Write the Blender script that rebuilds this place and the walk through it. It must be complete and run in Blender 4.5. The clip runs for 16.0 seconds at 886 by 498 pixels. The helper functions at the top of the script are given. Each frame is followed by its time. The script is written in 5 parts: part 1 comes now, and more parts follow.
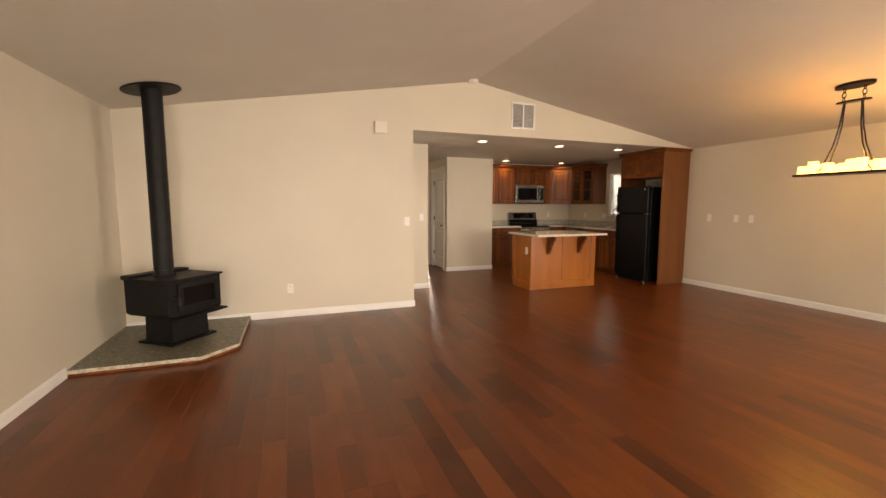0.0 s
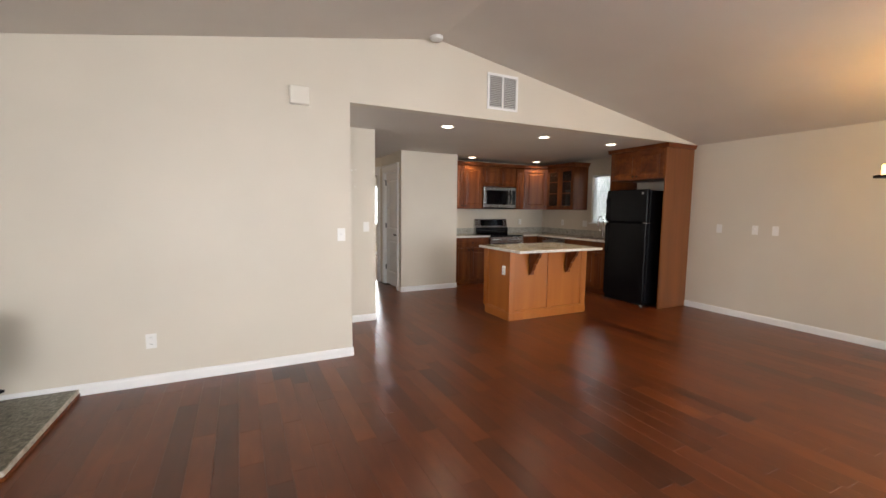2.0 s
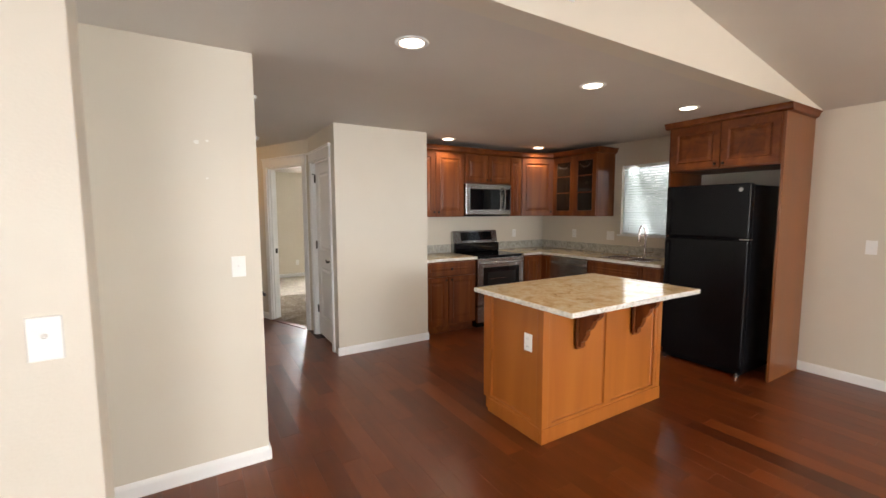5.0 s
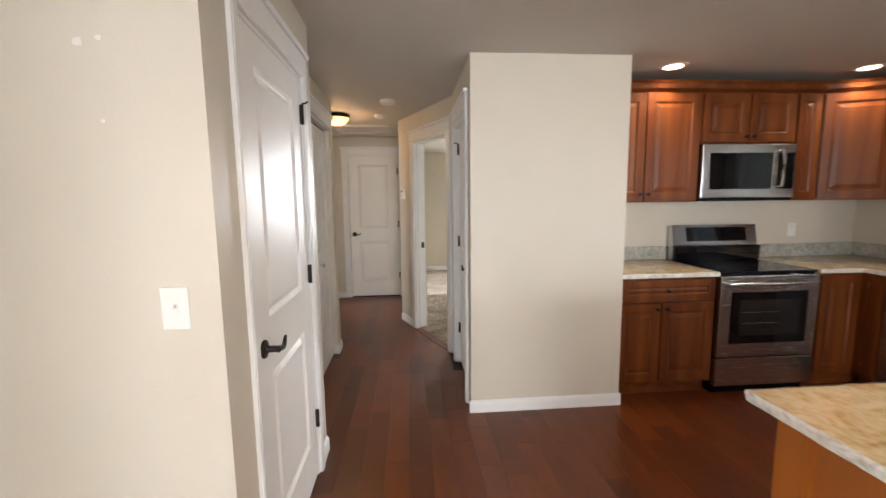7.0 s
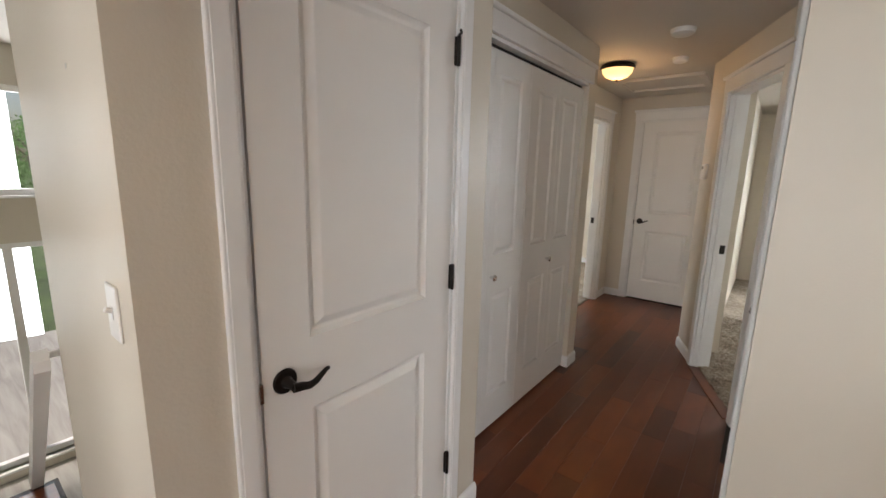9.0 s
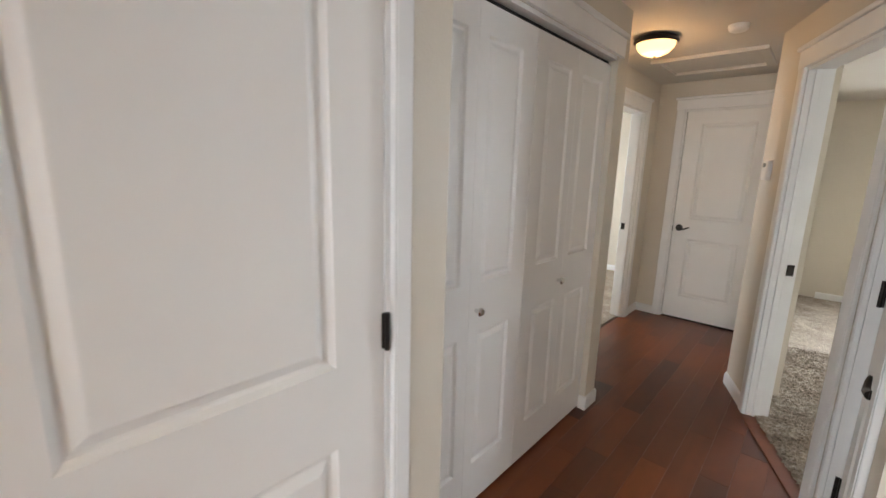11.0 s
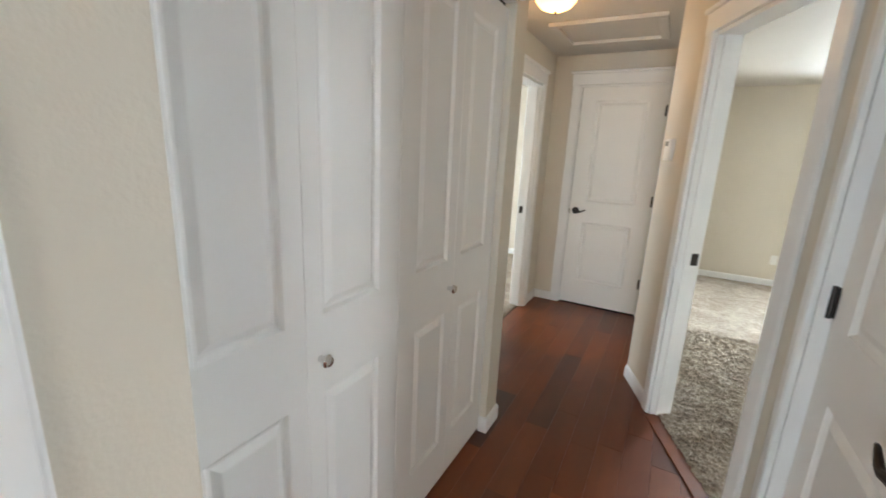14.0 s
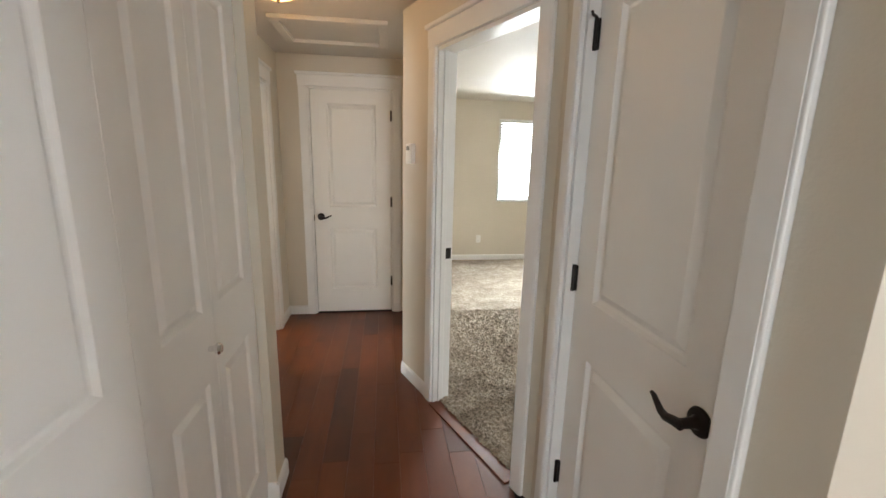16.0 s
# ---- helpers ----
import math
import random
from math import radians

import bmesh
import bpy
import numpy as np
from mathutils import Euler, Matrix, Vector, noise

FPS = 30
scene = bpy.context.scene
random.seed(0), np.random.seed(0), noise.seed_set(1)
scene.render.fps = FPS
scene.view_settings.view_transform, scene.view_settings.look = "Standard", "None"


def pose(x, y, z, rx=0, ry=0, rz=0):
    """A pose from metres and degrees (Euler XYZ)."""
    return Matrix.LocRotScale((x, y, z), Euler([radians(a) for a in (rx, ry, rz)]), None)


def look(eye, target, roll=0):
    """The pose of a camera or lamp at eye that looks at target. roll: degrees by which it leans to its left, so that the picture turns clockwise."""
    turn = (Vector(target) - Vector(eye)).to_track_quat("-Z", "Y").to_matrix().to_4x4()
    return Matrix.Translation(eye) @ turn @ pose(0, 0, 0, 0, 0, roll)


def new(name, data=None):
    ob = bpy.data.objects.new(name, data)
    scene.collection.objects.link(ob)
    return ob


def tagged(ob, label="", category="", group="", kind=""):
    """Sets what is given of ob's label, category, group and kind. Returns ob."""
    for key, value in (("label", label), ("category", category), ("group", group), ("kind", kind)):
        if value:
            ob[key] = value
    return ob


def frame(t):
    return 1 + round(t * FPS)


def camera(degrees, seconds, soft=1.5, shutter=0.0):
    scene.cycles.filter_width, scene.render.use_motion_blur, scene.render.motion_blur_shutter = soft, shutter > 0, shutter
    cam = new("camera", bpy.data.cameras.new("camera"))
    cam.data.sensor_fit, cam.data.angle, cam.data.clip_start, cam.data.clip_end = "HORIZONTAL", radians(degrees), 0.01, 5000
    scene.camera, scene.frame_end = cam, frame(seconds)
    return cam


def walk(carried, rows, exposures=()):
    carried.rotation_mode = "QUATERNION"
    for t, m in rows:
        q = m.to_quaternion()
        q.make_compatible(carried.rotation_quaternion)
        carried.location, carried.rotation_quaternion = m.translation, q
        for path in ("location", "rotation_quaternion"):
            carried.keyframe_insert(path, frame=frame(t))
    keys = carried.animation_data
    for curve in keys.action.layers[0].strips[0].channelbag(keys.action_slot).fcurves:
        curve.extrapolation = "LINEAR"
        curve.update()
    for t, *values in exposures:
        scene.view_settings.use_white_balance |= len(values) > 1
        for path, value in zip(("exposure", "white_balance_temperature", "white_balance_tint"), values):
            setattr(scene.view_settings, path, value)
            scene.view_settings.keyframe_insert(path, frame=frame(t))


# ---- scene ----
cam = camera(94.1, 16.0, shutter=0.3)
PATH = [
    (0, (0.778, 0.377, 1.362), (1.468, 2.243, 1.154), 0.1),
    (0.5, (0.926, 0.699, 1.373), (1.621, 2.564, 1.166), 0.2),
    (1, (1.078, 1.042, 1.384), (1.856, 2.873, 1.179), 0.8),
    (1.5, (1.23, 1.456, 1.402), (2.082, 3.257, 1.224), 0.5),
    (2, (1.398, 1.884, 1.401), (2.279, 3.67, 1.208), 0.6),
    (2.5, (1.564, 2.335, 1.419), (2.538, 4.073, 1.245), -0.9),
    (3, (1.747, 2.727, 1.435), (2.728, 4.461, 1.264), -0.5),
    (3.2, (1.813, 2.891, 1.429), (2.843, 4.597, 1.261), -0.6),
    (5.3, (2.703, 4.494, 1.484), (3.742, 6.193, 1.293), -0.1),
    (5.5, (2.794, 4.645, 1.467), (3.79, 6.366, 1.248), -0.1),
    (6, (3.032, 5.007, 1.462), (3.837, 6.822, 1.226), -1.3),
    (6.5, (3.236, 5.353, 1.456), (3.653, 7.292, 1.204), -0.4),
    (7, (3.411, 5.702, 1.457), (3.572, 7.68, 1.214), -0.7),
    (7.5, (3.588, 5.999, 1.458), (3.31, 7.962, 1.197), 1.0),
    (8, (3.686, 6.282, 1.455), (3.048, 8.154, 1.158), 1.5),
    (8.5, (3.759, 6.494, 1.462), (2.758, 8.192, 1.122), 1.4),
    (8.7, (3.802, 6.549, 1.466), (2.655, 8.147, 1.103), 1.6),
    (10.8, (3.634, 7.089, 1.479), (2.309, 8.537, 1.095), 1.1),
    (11, (3.635, 7.191, 1.479), (2.315, 8.643, 1.093), 1.5),
    (11.5, (3.587, 7.435, 1.45), (2.332, 8.936, 1.038), 1.9),
    (12, (3.53, 7.649, 1.451), (2.209, 9.092, 1.034), 1.0),
    (12.5, (3.561, 7.8, 1.494), (2.125, 9.123, 1.061), 0.9),
    (13, (3.605, 7.837, 1.472), (2.161, 9.152, 1.042), 1.8),
    (13.5, (3.549, 7.823, 1.465), (2.261, 9.289, 1.023), 2.5),
    (14, (3.4, 7.749, 1.452), (2.472, 9.458, 0.989), 2.6),
    (14.5, (3.346, 7.767, 1.456), (2.85, 9.651, 1.004), 2.7),
    (15, (3.328, 7.87, 1.467), (3.284, 9.822, 1.032), 2.4),
    (15.5, (3.254, 7.911, 1.469), (3.576, 9.837, 1.033), 2.1),
    (16, (3.188, 7.932, 1.472), (3.469, 9.868, 1.058), 1.3),
]
walk(cam, [(t, look(eye, target, roll)) for t, eye, target, roll in PATH], [
    (0, -0.42, 10000, 21), (0.3, -0.24, 8000, 15), (0.5, -0.2, 6950, 11), (1.0, -0.17, 6700, 10), (1.5, -0.25, 6800, 12), (3.0, -0.3, 7000, 17), (5.3, 0.21, 6950, 13),
    (7.0, 0.25, 6800, 13), (8.0, -0.03, 6800, 13), (8.7, -0.22, 6800, 13), (11, 0.23, 6550, 12), (12.5, 0.55, 6350, 9), (14, 0.56, 6250, 7), (14.5, 0.5, 6250, 8), (15, 0.44, 6600, 10), (16, 0.38, 6750, 10)])

# ---- world, sun, large lights ----
world = bpy.data.worlds.new("world")
scene.world = world
world.use_nodes = True
_wn = world.node_tree
_sky = _wn.nodes.new("ShaderNodeTexSky")
_sky.sky_type, _sky.sun_disc = "NISHITA", False
_sky.sun_elevation, _sky.sun_rotation = radians(42), radians(200)
_sky.air_density, _sky.dust_density = 1.0, 3.0
_wn.links.new(_sky.outputs[0], _wn.nodes["Background"].inputs[0])
_wn.nodes["Background"].inputs[1].default_value = 0.15

sun = new("sun", bpy.data.lights.new("sun", "SUN"))
sun.data.energy, sun.data.angle, sun.data.color = 3.0, radians(12), (1.0, 0.96, 0.9)
sun.matrix_world = look((0, 0, 20), (0 + 6, 12, 2))


def area_lamp(name, eye, target, w, h, watts, color, spread=180):
    ob = new(name, bpy.data.lights.new(name, "AREA"))
    ob.data.shape, ob.data.size, ob.data.size_y = "RECTANGLE", w, h
    ob.data.energy, ob.data.color = watts, color
    ob.data.spread = radians(spread)
    ob.matrix_world = look(eye, target)
    return ob


DAY = (0.86, 0.94, 1.0)
WARM = (1.0, 0.60, 0.11)
CAN = (1.0, 0.86, 0.68)
REAR = -2.6
# skylight through the windows falls inwards and down
area_lamp("window_light", (0.55, REAR - 0.02, 1.15), (0.55, 1.6, -0.5), 2.3, 2.0, 190, DAY, 150)
area_lamp("window_light", (4.6, REAR - 0.02, 1.45), (4.8, 1.6, -0.2), 2.0, 1.2, 165, DAY, 150)
area_lamp("window_light", (7.33, 7.25, 1.62), (2.7, 9.1, 1.1), 0.74, 0.84, 4, DAY, 46)
# fill for the stub and west walls, from an added, unseen east slider
area_lamp("window_light", (7.4, 0.6, 1.15), (3, 3.5, -0.6), 2.0, 2.0, 135, DAY, 150)
area_lamp("window_light", (5.26, 14.06, 1.5), (5.1, 10.0, -0.2), 0.78, 1.18, 170, DAY, 150)
area_lamp("window_light", (-1.56, 11.3, 1.5), (2.2, 11.2, 0.4), 1.4, 1.2, 105, DAY, 150)
area_lamp("window_light", (-1.02, 7.0, 1.0), (3, 6.5, 1.0), 1.2, 2.0, 60, DAY)

# ---- materials ----


def nodes_of(name):
    m = bpy.data.materials.new(name)
    m.use_nodes = True
    nt = m.node_tree
    return m, nt, nt.nodes["Principled BSDF"]


def nd(nt, kind, **kw):
    n = nt.nodes.new(kind)
    for k, v in kw.items():
        n.inputs[k.replace("_", " ")].default_value = v
    return n


def coords(nt, scale=(1, 1, 1), rot=(0, 0, 0)):
    tc = nt.nodes.new("ShaderNodeTexCoord")
    mp = nt.nodes.new("ShaderNodeMapping")
    mp.inputs["Scale"].default_value, mp.inputs["Rotation"].default_value = scale, rot
    nt.links.new(tc.outputs["Object"], mp.inputs["Vector"])
    return mp.outputs[0]


def ramp(nt, fac, stops):
    r = nt.nodes.new("ShaderNodeValToRGB")
    while len(r.color_ramp.elements) < len(stops):
        r.color_ramp.elements.new(0.5)
    for e, (p, c) in zip(r.color_ramp.elements, stops):
        e.position, e.color = p, (*c, 1)
    nt.links.new(fac, r.inputs[0])
    return r.outputs[0]


def add_bump(nt, bsdf, height, strength, dist):
    b = nt.nodes.new("ShaderNodeBump")
    b.inputs["Strength"].default_value, b.inputs["Distance"].default_value = strength, dist
    nt.links.new(height, b.inputs["Height"])
    nt.links.new(b.outputs[0], bsdf.inputs["Normal"])


def paint(name, base, rough=0.5, metal=0.0, var=0.06, scale=3.0, bump=0.15, bscale=180.0, dist=0.002, spec=0.5, smear=0.0):
    """Painted or plain surface: slight tone drift, fine relief, gloss that wanders."""
    m, nt, b = nodes_of(name)
    v = coords(nt)
    n1 = nd(nt, "ShaderNodeTexNoise", Scale=scale, Detail=4.0)
    nt.links.new(v, n1.inputs["Vector"])
    lo, hi = [c * (1 - var) for c in base], [min(1, c * (1 + var)) for c in base]
    nt.links.new(ramp(nt, n1.outputs[0], [(0.3, lo), (0.7, hi)]), b.inputs["Base Color"])
    n2 = nd(nt, "ShaderNodeTexNoise", Scale=bscale, Detail=3.0)
    nt.links.new(v, n2.inputs["Vector"])
    add_bump(nt, b, n2.outputs[0], bump, dist)
    b.inputs["Roughness"].default_value, b.inputs["Metallic"].default_value = rough, metal
    b.inputs["Specular IOR Level"].default_value = spec
    if smear:
        n3 = nd(nt, "ShaderNodeTexNoise", Scale=5.0, Detail=5.0)
        nt.links.new(v, n3.inputs["Vector"])
        mr = nd(nt, "ShaderNodeMapRange", To_Min=rough - smear, To_Max=rough + smear)
        nt.links.new(n3.outputs[0], mr.inputs[0])
        nt.links.new(mr.outputs[0], b.inputs["Roughness"])
    return m


def wood(name, dark, mid, light, rough=0.3, along="z", rand=None, scale=1.0, coat=0.0, rspread=0.5, grain=0.75, relief=0.12, spec=0.5):
    """Stained wood with stretched grain along one axis; rand picks a tone for each piece."""
    m, nt, b = nodes_of(name)
    s = {"x": (1.2, 14, 14), "y": (14, 1.2, 14), "z": (14, 14, 1.2)}[along]
    v = coords(nt, tuple(c * scale for c in s))
    if rand:
        if rand == "object":
            r = nt.nodes.new("ShaderNodeObjectInfo").outputs["Random"]
        else:
            r = nt.nodes.new("ShaderNodeNewGeometry").outputs["Random Per Island"]
        off = nt.nodes.new("ShaderNodeVectorMath")
        off.operation = "SCALE"
        off.inputs[0].default_value = (37, 53, 29)
        nt.links.new(r, off.inputs["Scale"])
        ad = nt.nodes.new("ShaderNodeVectorMath")
        nt.links.new(v, ad.inputs[0])
        nt.links.new(off.outputs[0], ad.inputs[1])
        v = ad.outputs[0]
    n1 = nd(nt, "ShaderNodeTexNoise", Scale=1.0, Detail=6.0, Distortion=0.8)
    nt.links.new(v, n1.inputs["Vector"])
    fac = n1.outputs[0]
    if rand:
        mx = nt.nodes.new("ShaderNodeMath")
        mx.operation = "MULTIPLY_ADD"
        nt.links.new(r, mx.inputs[0])
        mx.inputs[1].default_value = rspread
        m2 = nt.nodes.new("ShaderNodeMath")
        m2.operation = "MULTIPLY_ADD"
        nt.links.new(fac, m2.inputs[0])
        m2.inputs[1].default_value, m2.inputs[2].default_value = grain, 0.5 - grain * 0.5 - rspread * 0.5
        nt.links.new(m2.outputs[0], mx.inputs[2])
        fac = mx.outputs[0]
    nt.links.new(ramp(nt, fac, [(0.18, dark), (0.5, mid), (0.85, light)]), b.inputs["Base Color"])
    n2 = nd(nt, "ShaderNodeTexNoise", Scale=4.0, Detail=4.0)
    nt.links.new(v, n2.inputs["Vector"])
    add_bump(nt, b, n2.outputs[0], relief, 0.001)
    mr = nd(nt, "ShaderNodeMapRange", To_Min=rough * 0.8, To_Max=rough * 1.35)
    nt.links.new(n1.outputs[0], mr.inputs[0])
    nt.links.new(mr.outputs[0], b.inputs["Roughness"])
    b.inputs["Coat Weight"].default_value, b.inputs["Coat Roughness"].default_value = coat, 0.15
    b.inputs["Specular IOR Level"].default_value = spec
    return m


def plank_wood(name, rand):
    """Red-brown finished flooring: each plank its own tone, mottled figure, fine grain, glossy film."""
    m, nt, b = nodes_of(name)
    if rand == "object":
        r = nt.nodes.new("ShaderNodeObjectInfo").outputs["Random"]
    else:
        r = nt.nodes.new("ShaderNodeNewGeometry").outputs["Random Per Island"]
    off = nt.nodes.new("ShaderNodeVectorMath")
    off.operation = "SCALE"
    off.inputs[0].default_value = (37, 53, 29)
    nt.links.new(r, off.inputs["Scale"])

    def figure(scale, detail, rough, dist):
        ad = nt.nodes.new("ShaderNodeVectorMath")
        nt.links.new(coords(nt, scale), ad.inputs[0])
        nt.links.new(off.outputs[0], ad.inputs[1])
        n = nd(nt, "ShaderNodeTexNoise", Scale=1.0, Detail=detail, Roughness=rough, Distortion=dist)
        nt.links.new(ad.outputs[0], n.inputs["Vector"])
        return n.outputs[0]
    fine = figure((30, 2, 1), 1.0, 0.5, 0.3)
    blotch = figure((8, 3, 1), 2.0, 0.5, 0.4)
    tone = ramp(nt, r, [(0.0, (0.29,) * 3), (0.07, (0.38,) * 3), (0.18, (0.465,) * 3), (0.8, (0.565,) * 3), (1.0, (0.66,) * 3)])
    a1 = nt.nodes.new("ShaderNodeMath")
    a1.operation = "MULTIPLY_ADD"
    nt.links.new(blotch, a1.inputs[0])
    a1.inputs[1].default_value = 0.3
    nt.links.new(tone, a1.inputs[2])
    a2 = nt.nodes.new("ShaderNodeMath")
    a2.operation = "MULTIPLY_ADD"
    nt.links.new(fine, a2.inputs[0])
    a2.inputs[1].default_value = 0.12
    nt.links.new(a1.outputs[0], a2.inputs[2])
    sb = nt.nodes.new("ShaderNodeMath")
    sb.operation = "SUBTRACT"
    nt.links.new(a2.outputs[0], sb.inputs[0])
    sb.inputs[1].default_value = 0.18
    nt.links.new(ramp(nt, sb.outputs[0], [(0.0, (0.020, 0.0050, 0.0020)), (0.3, (0.058, 0.0125, 0.0034)), (0.55, (0.130, 0.0285, 0.0060)), (0.85, (0.235, 0.061, 0.0125))]), b.inputs["Base Color"])
    mr = nd(nt, "ShaderNodeMapRange", To_Min=0.277, To_Max=0.305)
    nt.links.new(blotch, mr.inputs[0])
    nt.links.new(mr.outputs[0], b.inputs["Roughness"])
    # slow waves along the boards, so that reflections break up
    wave = nd(nt, "ShaderNodeTexNoise", Scale=1.0, Detail=1.0, Distortion=0.2)
    nt.links.new(coords(nt, (7, 2.2, 1)), wave.inputs["Vector"])
    add_bump(nt, b, wave.outputs[0], 0.02, 0.004)
    return m


def granite(name, stops, rough=0.08, scale=9.0, speck=60.0, bump=0.02):
    m, nt, b = nodes_of(name)
    v = coords(nt)
    n1 = nd(nt, "ShaderNodeTexNoise", Scale=scale, Detail=8.0, Roughness=0.65, Distortion=1.2)
    n2 = nd(nt, "ShaderNodeTexVoronoi", Scale=speck)
    nt.links.new(v, n1.inputs["Vector"])
    nt.links.new(v, n2.inputs["Vector"])
    mx = nt.nodes.new("ShaderNodeMath")
    mx.operation = "MULTIPLY_ADD"
    nt.links.new(n2.outputs["Distance"], mx.inputs[0])
    mx.inputs[1].default_value = 0.16
    nt.links.new(n1.outputs[0], mx.inputs[2])
    nt.links.new(ramp(nt, mx.outputs[0], stops), b.inputs["Base Color"])
    add_bump(nt, b, n1.outputs[0], bump, 0.002)
    b.inputs["Roughness"].default_value = rough
    return m


def glow(name, color, strength):
    m, nt, b = nodes_of(name)
    b.inputs["Base Color"].default_value = (*color, 1)
    b.inputs["Emission Color"].default_value = (*color, 1)
    b.inputs["Emission Strength"].default_value = strength
    return m


def brushed(name, base, rough=0.3):
    m, nt, b = nodes_of(name)
    v = coords(nt, (2, 2, 160))
    n = nd(nt, "ShaderNodeTexNoise", Scale=3.0, Detail=4.0)
    nt.links.new(v, n.inputs["Vector"])
    mr = nd(nt, "ShaderNodeMapRange", To_Min=rough * 0.7, To_Max=rough * 1.3)
    nt.links.new(n.outputs[0], mr.inputs[0])
    nt.links.new(mr.outputs[0], b.inputs["Roughness"])
    b.inputs["Base Color"].default_value, b.inputs["Metallic"].default_value = (*base, 1), 1.0
    return m


def clear_glass(name, rough=0.0, tint=(1, 1, 1)):
    m, nt, b = nodes_of(name)
    b.inputs["Base Color"].default_value = (*tint, 1)
    b.inputs["Roughness"].default_value, b.inputs["Transmission Weight"].default_value = rough, 1.0
    b.inputs["IOR"].default_value = 1.45
    return m


def carpet_mat():
    m, nt, b = nodes_of("carpet_pile")
    v = coords(nt)
    n1 = nd(nt, "ShaderNodeTexNoise", Scale=38.0, Detail=7.0, Roughness=0.75)
    n2 = nd(nt, "ShaderNodeTexNoise", Scale=3.0, Detail=3.0, Distortion=1.5)
    for n in (n1, n2):
        nt.links.new(v, n.inputs["Vector"])
    mx = nt.nodes.new("ShaderNodeMath")
    mx.operation = "MULTIPLY_ADD"
    nt.links.new(n2.outputs[0], mx.inputs[0])
    mx.inputs[1].default_value = 0.5
    nt.links.new(n1.outputs[0], mx.inputs[2])
    nt.links.new(ramp(nt, mx.outputs[0], [(0.52, (0.15, 0.118, 0.088)), (0.75, (0.37, 0.305, 0.235)), (0.95, (0.6, 0.53, 0.44))]), b.inputs["Base Color"])
    add_bump(nt, b, n1.outputs[0], 1.0, 0.03)
    b.inputs["Roughness"].default_value = 0.95
    return m


WALL = paint("wall_paint", (0.635, 0.582, 0.492), 0.45, var=0.03, scale=1.2, bump=0.22, bscale=120, dist=0.0028, smear=0.06)
CEIL = paint("ceiling_paint", (0.62, 0.58, 0.53), 0.7, var=0.03, scale=1.5, bump=0.35, bscale=70, dist=0.003)
TRIM = paint("white_trim_paint", (0.80, 0.80, 0.79), 0.35, var=0.03, scale=4, bump=0.05, bscale=60, smear=0.05)
DOORP = paint("white_door_paint", (0.82, 0.81, 0.785), 0.4, var=0.02, scale=3, bump=0.06, bscale=90, smear=0.06)
PLASTIC = paint("white_plastic", (0.82, 0.81, 0.78), 0.3, var=0.02, bump=0.02)
CHIME = paint("cream_plastic", (0.74, 0.7, 0.62), 0.45, var=0.02, bump=0.02)
BRONZE = paint("oil_rubbed_bronze", (0.025, 0.02, 0.018), 0.38, 0.7, var=0.3, scale=30, bump=0.05)
CHROME = paint("chrome", (0.75, 0.75, 0.76), 0.12, 1.0, var=0.05, bump=0.0)
STEEL = brushed("stainless_steel", (0.52, 0.505, 0.49), 0.25)
IRON = paint("black_stove_paint", (0.008, 0.008, 0.009), 0.5, 0.0, var=0.3, scale=12, bump=0.2, bscale=300, dist=0.001, smear=0.08, spec=0.2)
BLACK = paint("black_gloss_enamel", (0.004, 0.004, 0.005), 0.26, var=0.2, bump=0.06, bscale=500, dist=0.0005, spec=0.2)
BLACKGLASS = paint("black_glass", (0.005, 0.005, 0.006), 0.05, var=0.1, bump=0.0)
DARKGAP = paint("dark_shadow_gap", (0.015, 0.013, 0.012), 0.8)
CH = ((0.055, 0.0125, 0.003), (0.135, 0.033, 0.0062), (0.225, 0.066, 0.0125))
CAB = wood("cherry_stained_wood", *CH, 0.36, "z", scale=0.7, spec=0.3)
CABH = wood("cherry_stained_wood_level", *CH, 0.36, "y", scale=0.7, spec=0.3)
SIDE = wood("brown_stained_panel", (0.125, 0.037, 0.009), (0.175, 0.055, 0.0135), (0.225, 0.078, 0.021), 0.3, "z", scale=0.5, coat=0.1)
ISL = wood("honey_stained_maple", (0.28, 0.078, 0.0105), (0.36, 0.108, 0.0155), (0.42, 0.138, 0.0225), 0.3, "z", scale=0.45, coat=0.15)
STONE = granite("cream_granite", [(0.32, (0.16, 0.09, 0.05)), (0.42, (0.50, 0.34, 0.17)), (0.55, (0.66, 0.50, 0.29)), (0.72, (0.74, 0.64, 0.46)), (0.85, (0.45, 0.42, 0.38))])
EDGE = granite("granite_chiselled_edge", [(0.35, (0.35, 0.32, 0.28)), (0.55, (0.66, 0.63, 0.57)), (0.75, (0.80, 0.78, 0.74))], 0.35, 25.0, 40.0, 0.8)
SPLASH = granite("grey_granite", [(0.35, (0.22, 0.21, 0.18)), (0.55, (0.42, 0.41, 0.36)), (0.75, (0.58, 0.56, 0.50))], 0.15, 18.0, 90.0)
HEARTHM = granite("speckled_hearth_stone", [(0.36, (0.02, 0.019, 0.015)), (0.5, (0.105, 0.095, 0.07)), (0.64, (0.22, 0.2, 0.155)), (0.8, (0.4, 0.37, 0.3))], 0.4, 34.0, 90.0, 0.15)
HEDGE = granite("hearth_stone_edge", [(0.35, (0.2, 0.17, 0.13)), (0.6, (0.5, 0.45, 0.37)), (0.8, (0.65, 0.6, 0.52))], 0.5, 25.0, 60.0, 0.4)
CARPET = carpet_mat()
CANDLE = glow("lit_candle_glass", (1.0, 0.62, 0.22), 5.0)
